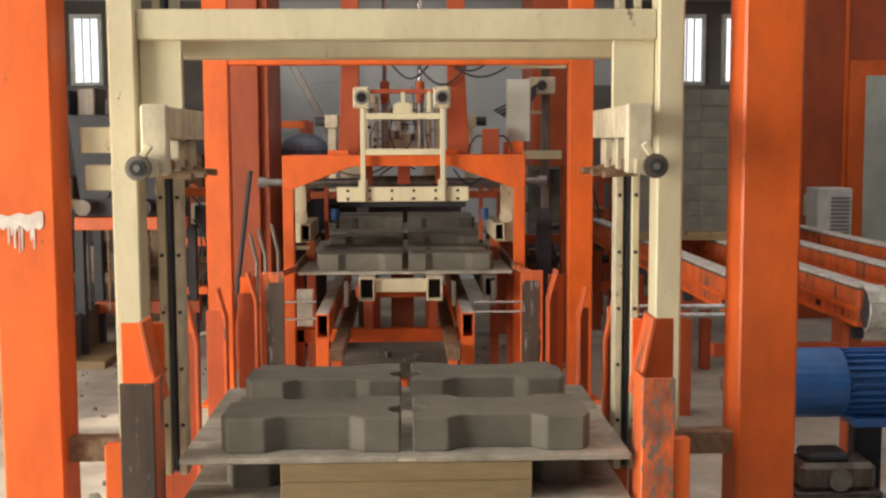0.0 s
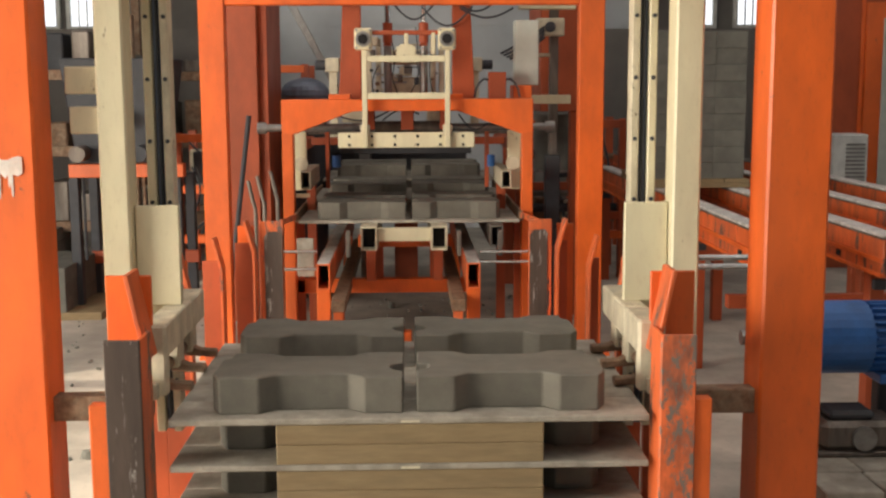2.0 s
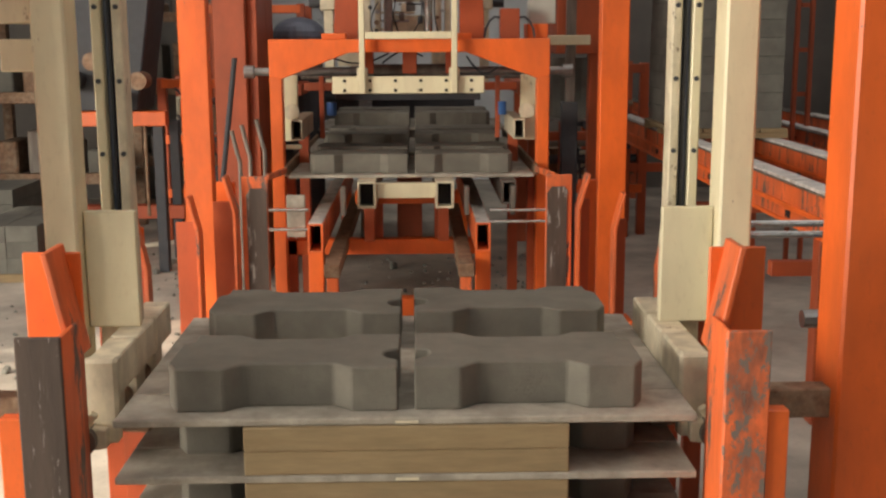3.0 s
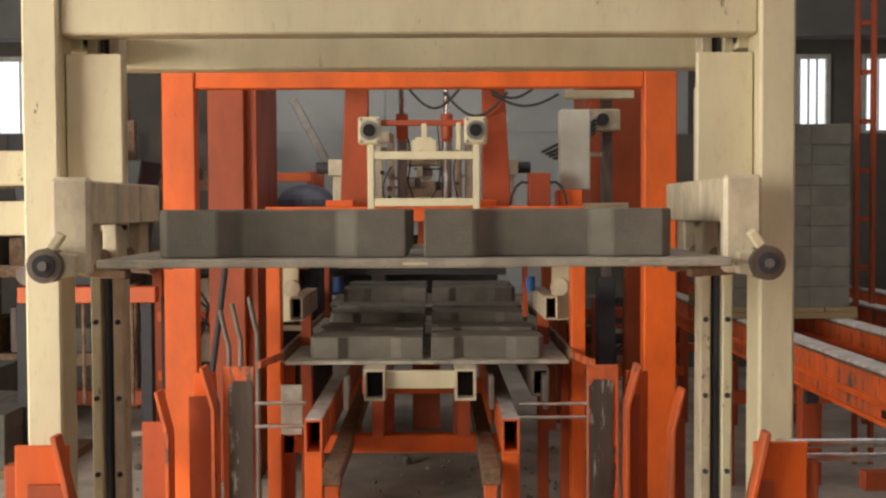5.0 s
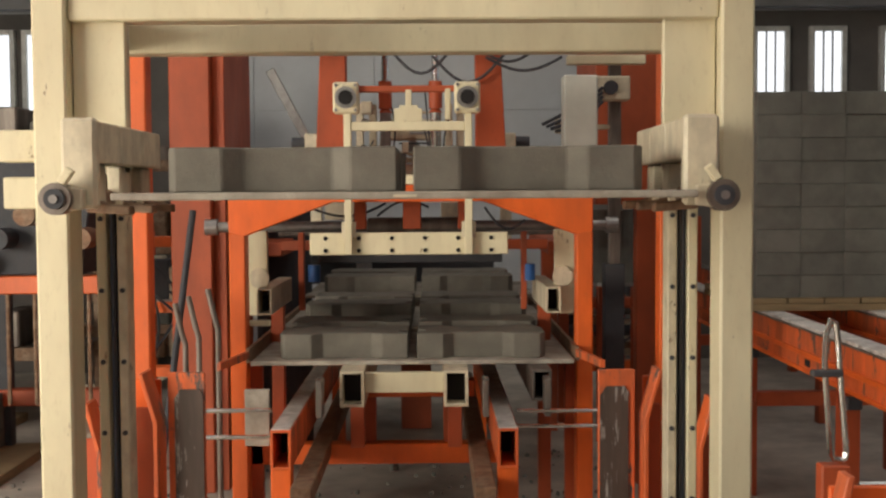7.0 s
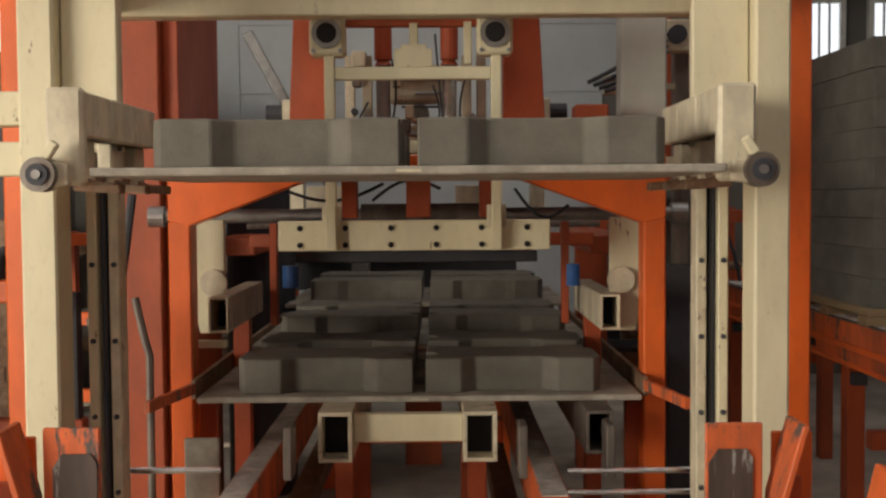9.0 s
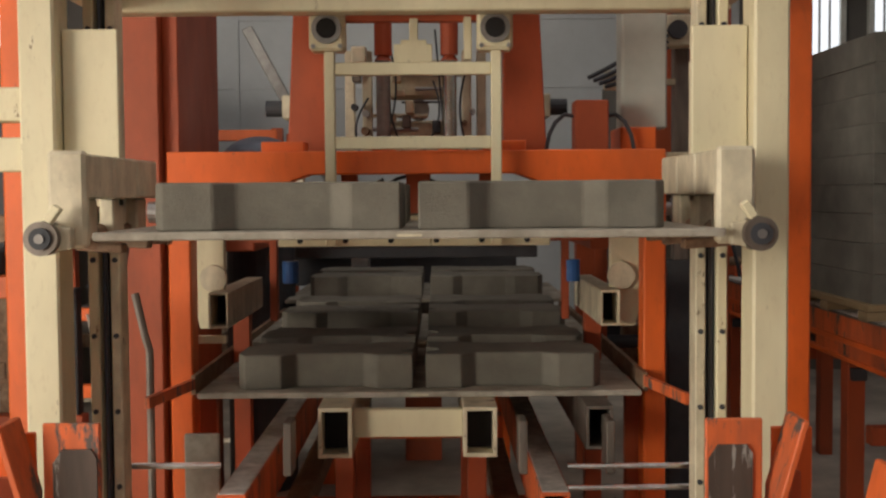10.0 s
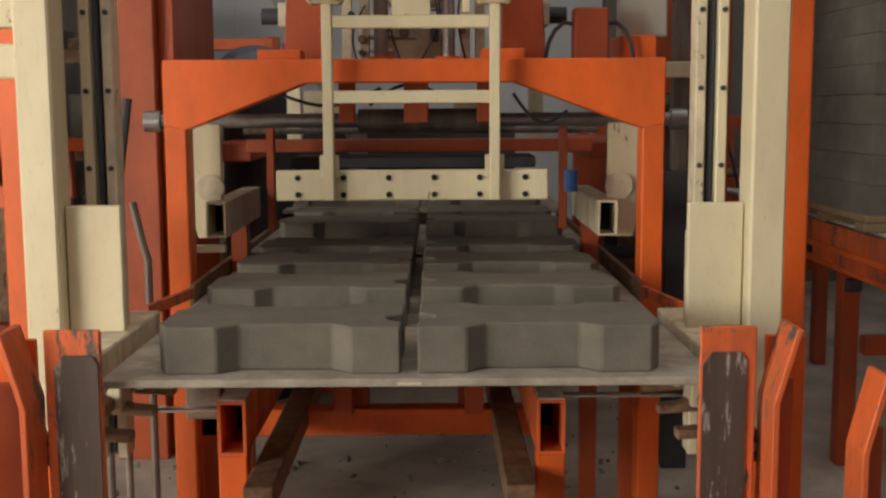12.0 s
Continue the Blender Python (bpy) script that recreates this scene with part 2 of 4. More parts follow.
def window(name, x0, x1, y, z0, z1, bars):
    ob = thing(name, "bright barred hall window with a pale frame", "window", kind="structure")
    ob.location = ((x0 + x1) / 2, y, z0)
    w, h = (x1 - x0) / 2, z1 - z0
    part("pane", box(-w, w, 0.02, 0.03, 0, h, 0), GLOW, ob)
    bm = bmesh.new()
    bx(bm, -w - 0.05, -w, -0.03, 0.05, -0.05, h + 0.05)
    bx(bm, w, w + 0.05, -0.03, 0.05, -0.05, h + 0.05)
    bx(bm, -w, w, -0.03, 0.05, h, h + 0.05)
    bx(bm, -w, w, -0.03, 0.05, -0.05, 0)
    part("window_frame", bm, WHITE, ob)
    for i in range(bars):
        x = -w + 2 * w * (i + 1) / (bars + 1)
        part("window_bar", box(x - 0.007, x + 0.007, -0.02, 0.015, 0, h, 0.002), STEEL, ob)
    return ob


# ---- the orange gantry ----
def gantry():
    g = thing("gantry_frame", "orange painted steel gantry with four square posts", "machine frame")
    for s in (-1, 1):
        cx = s * 1.150
        part("rear_post", box(cx - 0.078, cx + 0.078, 5.36, 5.46, 0, 2.75, 0.006), ORANGE, g)
        bm = bmesh.new()
        bx(bm, cx - 0.13, cx + 0.13, 5.31, 5.51, 0.0, 0.02, 0.003)
        part("rear_foot_plate", bm, ORANGE, g)
        nx = 0.02 + s * 1.225
        part("front_post", box(nx - 0.10, nx + 0.10, 1.88, 2.06, 0, 2.75, 0.008), ORANGE, g)
        part("front_foot_plate", box(nx - 0.15, nx + 0.15, 1.82, 2.12, 0, 0.02, 0.003), ORANGE, g)
        part("runway_beam", box(s * 1.09 - 0.06, s * 1.09 + 0.06, 1.7, 5.6, 2.75, 2.93, 0.006), ORANGE, g)
        bm = box(min(s * 0.80, nx), max(s * 0.80, nx), 1.93, 2.00, 0.62, 0.70, 0.004)
        part("side_strut", bm, RUST, g, "dark rusty side strut")
    part("cross_beam", box(-1.0715, 1.0715, 5.37, 5.45, 2.168, 2.262, 0.006), ORANGE, g)
    return g


gantry()


def paint_splash():
    r = random.Random(17)
    top = [(-0.078 + 0.013 * i, 0.020 + 0.004 * math.sin(i * 1.3) + 0.0012 * i + r.uniform(-0.002, 0.002)) for i in range(13)]
    low = [(x, -0.020 + 0.010 * math.sin(i * 2.1 + 1) + r.uniform(-0.004, 0.004)) for i, (x, _) in enumerate(top)]
    g = thing("paint_splash", "white paint smear with drips on an orange post", "paint mark", (-1.222, 1.879, 1.432))
    part("smear", prism(top + low[::-1], 0.003, "y", -0.003), WHITE_PAINT, g)
    for i in range(11):
        x, l, w = r.uniform(-0.07, 0.072), r.uniform(0.012, 0.075), r.uniform(0.0015, 0.0035)
        pts = [(x - w, -0.012), (x + w, -0.012), (x + w * 0.8, -0.02 - l), (x, -0.026 - l), (x - w * 0.8, -0.02 - l)]
        part("drip", prism(pts, 0.0018, "y", -0.0019 - 0.00005 * i), WHITE_PAINT, g)


paint_splash()


# ---- guides that flank the stack ----
def flat_guide(name, s, x, y, top, bottom, wide, group):
    """A bent guide plate that faces the camera, with a folded wing on its outer side."""
    g = thing(name, "orange steel pallet guide with a scraped dark wear plate", "guide", (x, y, 0), group)
    x0, x1 = (0, wide) if s > 0 else (-wide, 0)
    bm = bmesh.new()
    bx(bm, x0, x1, 0, 0.012, bottom, top, 0.003)
    part("back_plate", bm, ORANGE_WORN, g)
    i0, i1 = (0.006, wide - 0.022) if s > 0 else (-wide + 0.022, -0.006)
    pts = [(i0, bottom), (i1, bottom), (i1, top - 0.075), (i1 - 0.012, top - 0.055), (i0 + 0.02, top - 0.055), (i0, top - 0.085)]
    part("wear_plate", prism(pts, 0.005, "y", -0.0055), WEAR, g, "scraped dark wear plate")
    return g


def winged_guide(s, x, y, top, bottom, lean, group, mat=None, long=0.16):
    """A side guide: an upright plate whose upper end leans outward."""
    g = thing("side_guide", "orange steel side guide with an outward leaning tip", "guide", (x, y, 0), group)
    t = 0.014
    pts = [(0, bottom), (s * t, bottom), (s * t, top - 0.16), (s * (t + lean), top), (s * lean, top), (0, top - 0.16)]
    if s < 0:
        pts = pts[::-1]
    part("plate", prism(pts, long, "y", 0, 0.002), mat or ORANGE_WORN, g)
    part("fin", box(min(s * t, s * (t + 0.10)), max(s * t, s * (t + 0.05)), long * 0.6, long * 0.6 + 0.01, bottom, top - 0.12, 0.002), ORANGE_DEEP_SHADED, g)
    part("base_plate", box(min(-s * 0.02, s * 0.14), max(-s * 0.02, s * 0.14), -0.02, long + 0.02, bottom - 0.012, bottom, 0.002), ORANGE, g)
    return g


for s in (-1, 1):
    flat_guide("corner_guide", s, 0.014 + s * 0.644, 4.30, 0.985, 0.0, 0.122, "rear pallet guides")
    g = winged_guide(s, 0.014 + s * 0.785, 4.23, 0.99, 0.0, 0.045, "side pallet guides", long=0.12)
    part("gusset", box(min(s * 0.016, s * 0.105), max(s * 0.016, s * 0.105), 0.125, 0.137, 0.0, 0.955, 0.003), ORANGE, g)
    winged_guide(s, 0.014 + s * 0.935, 4.12, 0.915, 0.0, 0.04, "side pallet guides", long=0.10)
    g = winged_guide(s, 0.015 + s * 0.80, 2.58, 1.06, 0.0, 0.035, "side pallet guides", long=0.05)
    part("gusset", box(min(s * 0.02, s * 0.15), max(s * 0.02, s * 0.15), 0.05, 0.062, 0.72, 1.03, 0.003), ORANGE, g)
    part("gusset_post", box(min(s * 0.12, s * 0.18), max(s * 0.12, s * 0.18), 0.062, 0.10, 0.0, 0.98, 0.003), ORANGE_DEEP_SHADED, g)


def front_guide(s):
    g = thing("front_corner_guide", "orange angle iron guide with paint scraped to rust", "guide", (0.01 + s * 0.722, 1.46, 0), "front pallet guides")
    x0, x1 = (0.0, 0.10) if s > 0 else (-0.10, 0.0)
    part("front_leg", box(x0, x1, 0, 0.012, 0, 0.985, 0.003), ORANGE_SCRAPED if s > 0 else WEAR, g)
    e0, e1 = (0.0, 0.012) if s > 0 else (-0.012, 0.0)
    part("side_leg", box(e0, e1, 0.012, 0.14, 0, 0.985, 0.003), ORANGE_WORN, g)
    o0, o1 = (0.10, 0.15) if s > 0 else (-0.15, -0.10)
    part("stiffener", box(o0, o1, 0.01, 0.05, 0, 0.80, 0.003), ORANGE, g)
    w0, w1 = (0.012, 0.145) if s > 0 else (-0.145, -0.012)
    part("upper_gusset", box(w0, w1, 0.22, 0.232, 0.90, 1.13, 0.003), ORANGE, g)
    lean = 0.05
    pts = [(0.0, 0.90), (s * 0.014, 0.90), (s * (0.014 + lean), 1.15), (s * lean, 1.15)]
    part("leaning_tip", prism(pts, 0.13, "y", 0.10, 0.002), ORANGE_WORN, g)
    part("tip_post", box(min(s * 0.03, s * 0.12), max(s * 0.03, s * 0.12), 0.232, 0.27, 0, 1.0, 0.003), ORANGE_DEEP_SHADED, g)
    return g


front_guide(-1)
front_guide(1)


# ---- pallets and blocks ----
def block_mesh():
    d, h, c = 0.31, 0.107, 0.042
    front = [(0.0, 0.0), (0.107, 0.0), (0.150, c), (0.352, c), (0.395, 0.0), (0.50, 0.0), (0.50, 0.07),
             (0.478, 0.085), (0.462, 0.115), (0.468, 0.15), (0.50, 0.17), (0.50, d), (0.388, d), (0.348, d - c), (0.150, d - c), (0.107, d),
             (0.0, d), (0.0, 0.25), (-0.024, 0.22), (-0.024, 0.05)]
    return prism([((x - 0.25) * 1.05, y) for x, y in front], h, "z", 0, 0.004)


def mirrored(bm):
    bmesh.ops.scale(bm, vec=(-1, 1, 1), verts=bm.verts)
    bmesh.ops.reverse_faces(bm, faces=bm.faces)
    return bm


BLOCK_MESH = mesh_of("paving_block", block_mesh(), BLOCK)
BLOCK_MIRRORED = mesh_of("paving_block_mirrored", mirrored(block_mesh()), BLOCK)


def block(at, group, turned=0.0, label="dark grey fresh concrete interlocking block on a pallet", mirror=False):
    ob = new("concrete_block", BLOCK_MIRRORED if mirror else BLOCK_MESH)
    ob.matrix_basis = pose(*at, 0, 0, turned)
    return tagged(ob, label, "concrete block", group)


PALLET_HALF, PALLET_DEEP, PALLET_THICK = 0.682, 0.985, 0.018


def pallet(at, group, label="dusty grey production pallet with worn edges"):
    g = thing("pallet", label, "pallet", at, group)
    n = 5
    step = PALLET_DEEP / n
    for i in range(n):
        part("board", box(-PALLET_HALF, PALLET_HALF, i * step + 0.0008, (i + 1) * step - 0.0008, -PALLET_THICK, 0, 0.003), PALLET, g)
    part("edge_tag", box(-0.027, 0.027, -0.003, 0, -0.013, -0.007, 0), CREAM_DIRTY, g, "small pale tag on the front edge")
    return g


def loaded(x, y, z, group, rng, back=0.0, second=0.60):
    p = pallet((x, y, z), group + " pallets")
    obs = []
    for row in (0.055 + back, second + back * 0.5):
        for bx0 in (-0.283, 0.281):
            obs.append(block((x + bx0, y + row + rng.uniform(-0.006, 0.006), z), group + " blocks", rng.uniform(-0.5, 0.5), mirror=bx0 > 0))
    return p, obs


rng = random.Random(4)
STACK = []
MOVING = loaded(0.03, 1.50, 0.745, "lifted", rng)
for i in range(4):
    z = 0.745 - 0.135 * (i + 1)
    layer = loaded(0.03, 1.50, z, "stacked", rng, 0.09)
    sp = thing("timber_spacer", "pale timber spacer between stacked pallets", "spacer", (0.03, 1.503, z), "timber spacers")
    part("plank", box(-0.38, 0.38, 0, 0.045, 0, 0.0582, 0.003), TIMBER, sp)
    part("plank", box(-0.38, 0.38, 0, 0.045, 0.0586, 0.1168, 0.003), TIMBER, sp)
    STACK += [layer[0], *layer[1], sp]
STACK.append(solid("stack_base", box(-0.60, 0.60, 0, 0.9, 0, 0.1868, 0.006), ORANGE_DEEP_SHADED, "orange steel stand under the pallet stack", "stand", at=(0.03, 1.54, 0)))
for i, rise in enumerate((0.0, 0.03, 0.10)):
    loaded(0.03, 5.36 + 1.0 * i, 0.862 + rise, "conveyed", rng, 0.0, 0.50)


# ---- roller conveyor in front of the press ----
def conveyor():
    g = thing("pallet_conveyor", "orange steel pallet conveyor with worn rail tops", "conveyor")
    for x0, x1 in ((-0.515, -0.435), (0.365, 0.445)):
        part("rail", tube(x0, x1, 4.95, 7.9, 0.50, 0.655, 0.010), ORANGE_WORN, g)
        part("rail_cap", box(x0 + 0.004, x1 - 0.004, 4.953, 7.9, 0.655, 0.659, 0.001), CAP, g, "scraped bare steel rail top")
        # black sheet across the tube stands for the shade inside
        part("rail_lining", box(x0 + 0.011, x1 - 0.011, 5.2, 5.21, 0.511, 0.644, 0), HOLE_SHADE, g)
        part("leg", box(x0, x1, 4.953, 5.03, 0.0, 0.50, 0.004), ORANGE, g)
        part("leg", box(x0, x1, 7.6, 7.68, 0.0, 0.50, 0.004), ORANGE, g)
    for x0, x1 in ((-0.42, -0.34), (0.27, 0.35)):
        part("lower_beam", box(x0, x1, 4.78, 7.5, 0.40, 0.47, 0.004), RUST, g, "brown rusty lower beam")
        part("lower_beam_leg", box(x0 + 0.01, x1 - 0.01, 4.80, 4.87, 0, 0.40, 0.004), ORANGE_WORN, g)
    # chain tracks that carry the pallets
    for x0, x1 in ((-0.265, -0.165), (0.16, 0.26)):
        part("chain_track", tube(x0, x1, 5.20, 8.3, 0.695, 0.8435, 0.012), CREAM_DIRTY, g, "cream hollow chain track")
        # black sheet paints the dark of the hollow track
        part("track_lining", box(x0 + 0.013, x1 - 0.013, 5.28, 5.29, 0.708, 0.822, 0), HOLE_SHADE, g)
        part("track_foot", box(x0 + 0.02, x1 - 0.02, 5.5, 5.58, 0.46, 0.695, 0.003), ORANGE_DEEP_SHADED, g)
        part("track_riser", box(x0 + 0.01, x1 - 0.01, 6.40, 7.33, 0.8436, 0.8735, 0.002), WORN, g)
    part("track_tie", box(-0.165, 0.16, 5.25, 5.29, 0.745, 0.828, 0.003), CREAM, g, "cream tie plate")
    for x in (-0.335, 0.325, 0.57):
        part("chain_plate", box(x - 0.012, x + 0.012, 5.05, 5.15, 0.68, 0.83, 0.003), WORN, g)
    part("outer_track", tube(0.52, 0.60, 5.2, 8.0, 0.715, 0.8435, 0.01), WORN, g)
    part("base_beam", box(-0.76, 0.45, 5.60, 5.68, 0.365, 0.455, 0.004), ORANGE, g)
    part("middle_beam", box(-0.30, 0.30, 5.62, 5.70, 0.66, 0.735, 0.004), ORANGE, g)
    for x in (-0.2, 0.16):
        part("stub", box(x, x + 0.06, 5.63, 5.69, 0.455, 0.66, 0.003), ORANGE_DEEP_SHADED, g)
    part("floor_stub", box(-0.06, 0.04, 5.48, 5.57, 0.0, 0.13, 0.006), ORANGE, g)
    for z in (0.71, 0.65):
        part("cross_rod", rod([(0.445, 5.02, z), (0.80, 5.02, z)], 0.008), CHROME, g, "bright steel cross rod")
    for z in (0.72, 0.615):
        part("cross_rod", rod([(-0.82, 5.02, z), (-0.515, 5.02, z)], 0.009), CHROME, g)
    part("side_gusset", box(-0.645, -0.545, 5.15, 5.17, 0.55, 0.78, 0.003), PALLET, g, "dull dusty gusset")
    # flared side bars that centre the pallets
    for s in (-1, 1):
        bm = bmesh.new()
        bx(bm, 0.03 + s * 0.70 - 0.008, 0.03 + s * 0.70 + 0.008, 5.40, 7.9, 0.85, 0.91, 0.002)
        part("side_bar", bm, RUST, g, "brown pallet side bar")
        pts = [(s * 0.692, 5.41), (s * 0.708, 5.41), (s * 0.77, 5.08), (s * 0.755, 5.08)]
        part("flared_end", prism([(x + 0.03, y) for x, y in pts], 0.032, "z", 0.868), ORANGE_WORN, g)
        part("side_bar_bracket", box(0.03 + s * 0.70 - 0.03, 0.03 + s * 0.70 + 0.03, 5.60, 5.64, 0.0, 0.851, 0.003), ORANGE_DEEP_SHADED, g)
    return g


conveyor()


# ---- the block press ----
TX, TZ, TK = 0.09, 1.50, 0.868


def tamper(g):
    """The ladder shaped tamper that hangs before the arch."""
    def b(x0, x1, y0, y1, z0, z1, bevel=0.003):
        return box(TX + (x0 - TX) * TK, TX + (x1 - TX) * TK, y0, y1, TZ + (z0 - TZ) * TK, TZ + (z1 - TZ) * TK, bevel)

    def disc(x, y0, y1, z, r, n=12):
        x, z = TX + (x - TX) * TK, TZ + (z - TZ) * TK
        return cyl(bmesh.new(), (x, y0, z), (x, y1, z), r * TK, n)

    t = part("tamper", b(-0.478, 0.490, 5.41, 5.435, 1.277, 1.385, 0.004), CREAM, g, "cream ladder shaped tamper with a bolted plate")
    for i in range(6):
        for z in (1.358, 1.298):
            # black discs on the plate paint the shade of bolt holes
            part("bolt_hole", disc(-0.40 + 0.1615 * i, 5.404, 5.411, z, 0.0105), HOLE_SHADE, t)
    for x in (-0.285, 0.298):
        part("upright", b(x - 0.018, x + 0.018, 5.365, 5.405, 1.28, 1.97), CREAM, t)
        part("upright_clamp", b(x - 0.034, x + 0.034, 5.385, 5.41, 1.36, 1.44), CREAM_DIRTY, t)
        part("bearing_housing", b(x - 0.067, x + 0.057, 5.345, 5.43, 1.96, 2.11, 0.009), CREAM, t)
        part("bearing_ring", disc(x - 0.005, 5.334, 5.345, 2.035, 0.052, 24), STEEL, t, "bare steel bearing ring")
        # black disc in place of the bore's shade
        part("bearing_bore", disc(x - 0.005, 5.329, 5.335, 2.035, 0.035, 24), HOLE_SHADE, t)
        for dx in (-0.052, 0.042):
            for dz in (-0.06, 0.06):
                part("bolt", disc(x + dx, 5.338, 5.346, 2.035 + dz, 0.008, 8), STEEL, t)
    for z in (1.90, 1.642):
        part("rung", b(-0.267, 0.28, 5.37, 5.402, z - 0.022, z + 0.022), CREAM, t)
    part("tie_bar", b(-0.235, 0.235, 5.38, 5.42, 2.065, 2.095), ORANGE_DEEP_SHADED, t)
    pts = [(-0.06, 1.922), (0.075, 1.922), (0.075, 1.985), (0.055, 1.985), (0.055, 2.0), (0.025, 2.0), (0.025, 2.075), (-0.005, 2.075), (-0.005, 2.0), (-0.035, 2.0), (-0.035, 1.985), (-0.06, 1.985)]
    part("stepped_bracket", prism([(TX + (x - TX) * TK, TZ + (z - TZ) * TK) for x, z in pts], 0.02, "y", 5.375, 0.002), CREAM, t)
    part("link_arm", b(0.185, 0.213, 5.375, 5.395, 1.93, 2.08), CREAM, t)
    return t


def press():
    g = thing("block_press", "orange and cream concrete block press with an arched portal", "press")
    out = [(-0.755, 1.40), (-0.69, 1.385), (-0.31, 1.53), (0.335, 1.53), (0.735, 1.385), (0.805, 1.40), (0.805, 1.603), (-0.755, 1.603)]
    part("arch", prism(out, 0.10, "y", 5.46, 0.004), ORANGE, g)
    for x0, x1 in ((-0.755, -0.685), (0.735, 0.805)):
        part("portal_leg", box(x0, x1, 5.462, 5.558, 0, 1.40, 0.005), ORANGE, g)
        part("leg_foot", box(x0 - 0.03, x1 + 0.03, 5.43, 5.59, 0, 0.015, 0.003), ORANGE_DEEP_SHADED, g)
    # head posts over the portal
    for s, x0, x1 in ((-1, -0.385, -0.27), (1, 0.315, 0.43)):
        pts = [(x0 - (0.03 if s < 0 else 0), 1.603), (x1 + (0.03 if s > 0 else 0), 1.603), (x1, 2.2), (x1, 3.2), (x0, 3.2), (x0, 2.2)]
        part("head_post", prism(pts, 0.11, "y", 5.75, 0.004), ORANGE_DEEP_SHADED, g)
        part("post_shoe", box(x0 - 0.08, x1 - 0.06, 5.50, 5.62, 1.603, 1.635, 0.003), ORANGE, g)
    part("portal_shelf", box(-0.74, 0.79, 5.561, 6.3, 1.56, 1.60, 0.004), ORANGE_DEEP_SHADED, g)
    part("head_beam", box(-0.5, 0.55, 5.74, 5.87, 3.2, 3.34, 0.006), ORANGE, g)
    tamper(g)
    for x in (-0.105, 0.135):
        bm = bmesh.new()
        cyl(bm, (x, 6.06, 1.97), (x, 6.06, 2.10), 0.032, 16)
        cyl(bm, (x, 6.06, 1.95), (x, 6.06, 1.97), 0.032, 16, 0.02)
        part("ram_cylinder", bm, ORANGE_DEEP_SHADED, g, "red hydraulic ram")
        bm = bmesh.new()
        cyl(bm, (x, 6.06, 1.60), (x, 6.06, 1.95), 0.026, 16)
        part("ram_rod", bm, CHROME if x > 0 else STEEL, g)
        bm = bmesh.new()
        cyl(bm, (x, 6.06, 2.10), (x, 6.06, 2.9), 0.017, 12)
        part("guide_rod", bm, CHROME, g)
        bm = bmesh.new()
        cyl(bm, (x, 6.06, 1.603), (x, 6.06, 1.635), 0.045, 14)
        part("ram_foot", bm, ORANGE, g)
    # valves and lines between the rungs
    r = random.Random(9)
    part("valve_bank", box(-0.09, 0.13, 6.22, 6.34, 1.61, 1.745, 0.008), CREAM_DIRTY, g)
    part("valve_bank", box(-0.09, 0.13, 6.20, 6.34, 1.83, 1.93, 0.008), CREAM_DIRTY, g)
    part("valve_core", cyl(bmesh.new(), (0.02, 6.26, 1.79), (0.02, 6.34, 1.79), 0.04, 20), STEEL, g)
    for x in (-0.235, -0.17, 0.20, 0.255):
        part("valve_post", box(x - 0.018, x + 0.018, 6.16, 6.2, 1.603, 2.0, 0.003), CREAM_DIRTY, g)
    part("small_valve", box(-0.225, -0.17, 6.10, 6.16, 1.95, 2.01, 0.005), CREAM_DIRTY, g)
    for i in range(8):
        x, z = r.choice((-0.2, 0.18)) + r.uniform(-0.05, 0.05), r.uniform(1.65, 1.95)
        part("fitting", cyl(bmesh.new(), (x, 6.11, z), (x, 6.16, z), r.uniform(0.008, 0.016), 10), r.choice((STEEL, DARK, RUST)), g)
    for i in range(6):
        x = -0.2 + 0.08 * i
        a, b = Vector((x, 6.14, 1.63)), Vector((x + r.uniform(-0.05, 0.05), 6.14, r.uniform(1.78, 2.1)))
        sag = r.uniform(-0.05, 0.05)
        pts = [a.lerp(b, k / 8) + Vector((sag * math.sin(math.pi * k / 8), -0.02 * math.sin(math.pi * k / 8), 0)) for k in range(9)]
        part("hose", rod(pts, 0.004, 6), DARK, g, "black hydraulic hose")
    for i in range(7):
        x, z, w = r.uniform(-0.22, 0.02), 1.66 + 0.05 * i, r.uniform(0.10, 0.26)
        part("pipe", rod([(x, 6.18, z), (x + w, 6.18, z)], r.uniform(0.004, 0.008), 8), r.choice((STEEL, CREAM_DIRTY, CREAM_DIRTY, DARK)), g)
    for i in range(9):
        x, z = r.uniform(-0.22, 0.24), r.uniform(1.64, 1.95)
        part("small_valve", box(x - 0.016, x + 0.016, 6.13, 6.19, z, z + r.uniform(0.025, 0.05), 0.004), r.choice((CREAM_DIRTY, STEEL, DARK, WORN)), g)
    # hoses that loop over the head
    for x0, x1, z0, drop in ((-0.06, 0.20, 2.20, 0.10), (0.12, 0.44, 2.18, 0.12), (0.30, 0.62, 2.24, 0.09), (0.36, 0.70, 2.17, 0.06)):
        pts = [(x0 + (x1 - x0) * k / 10, 5.70, z0 - drop * math.sin(math.pi * k / 10)) for k in range(11)]
        part("hose", rod(pts, 0.007, 6), DARK, g, "black looping hose")
    # shaft, hangers and hoses under the arch
    bm = bmesh.new()
    cyl(bm, (-0.98, 6.2, 1.405), (1.02, 6.2, 1.405), 0.026, 18)
    part("shaft", bm, STEEL, g, "bare steel cross shaft")
    bm = bmesh.new()
    cyl(bm, (-0.20, 6.2, 1.405), (0.30, 6.2, 1.405), 0.043, 20)
    part("shaft_sleeve", bm, WORN, g)
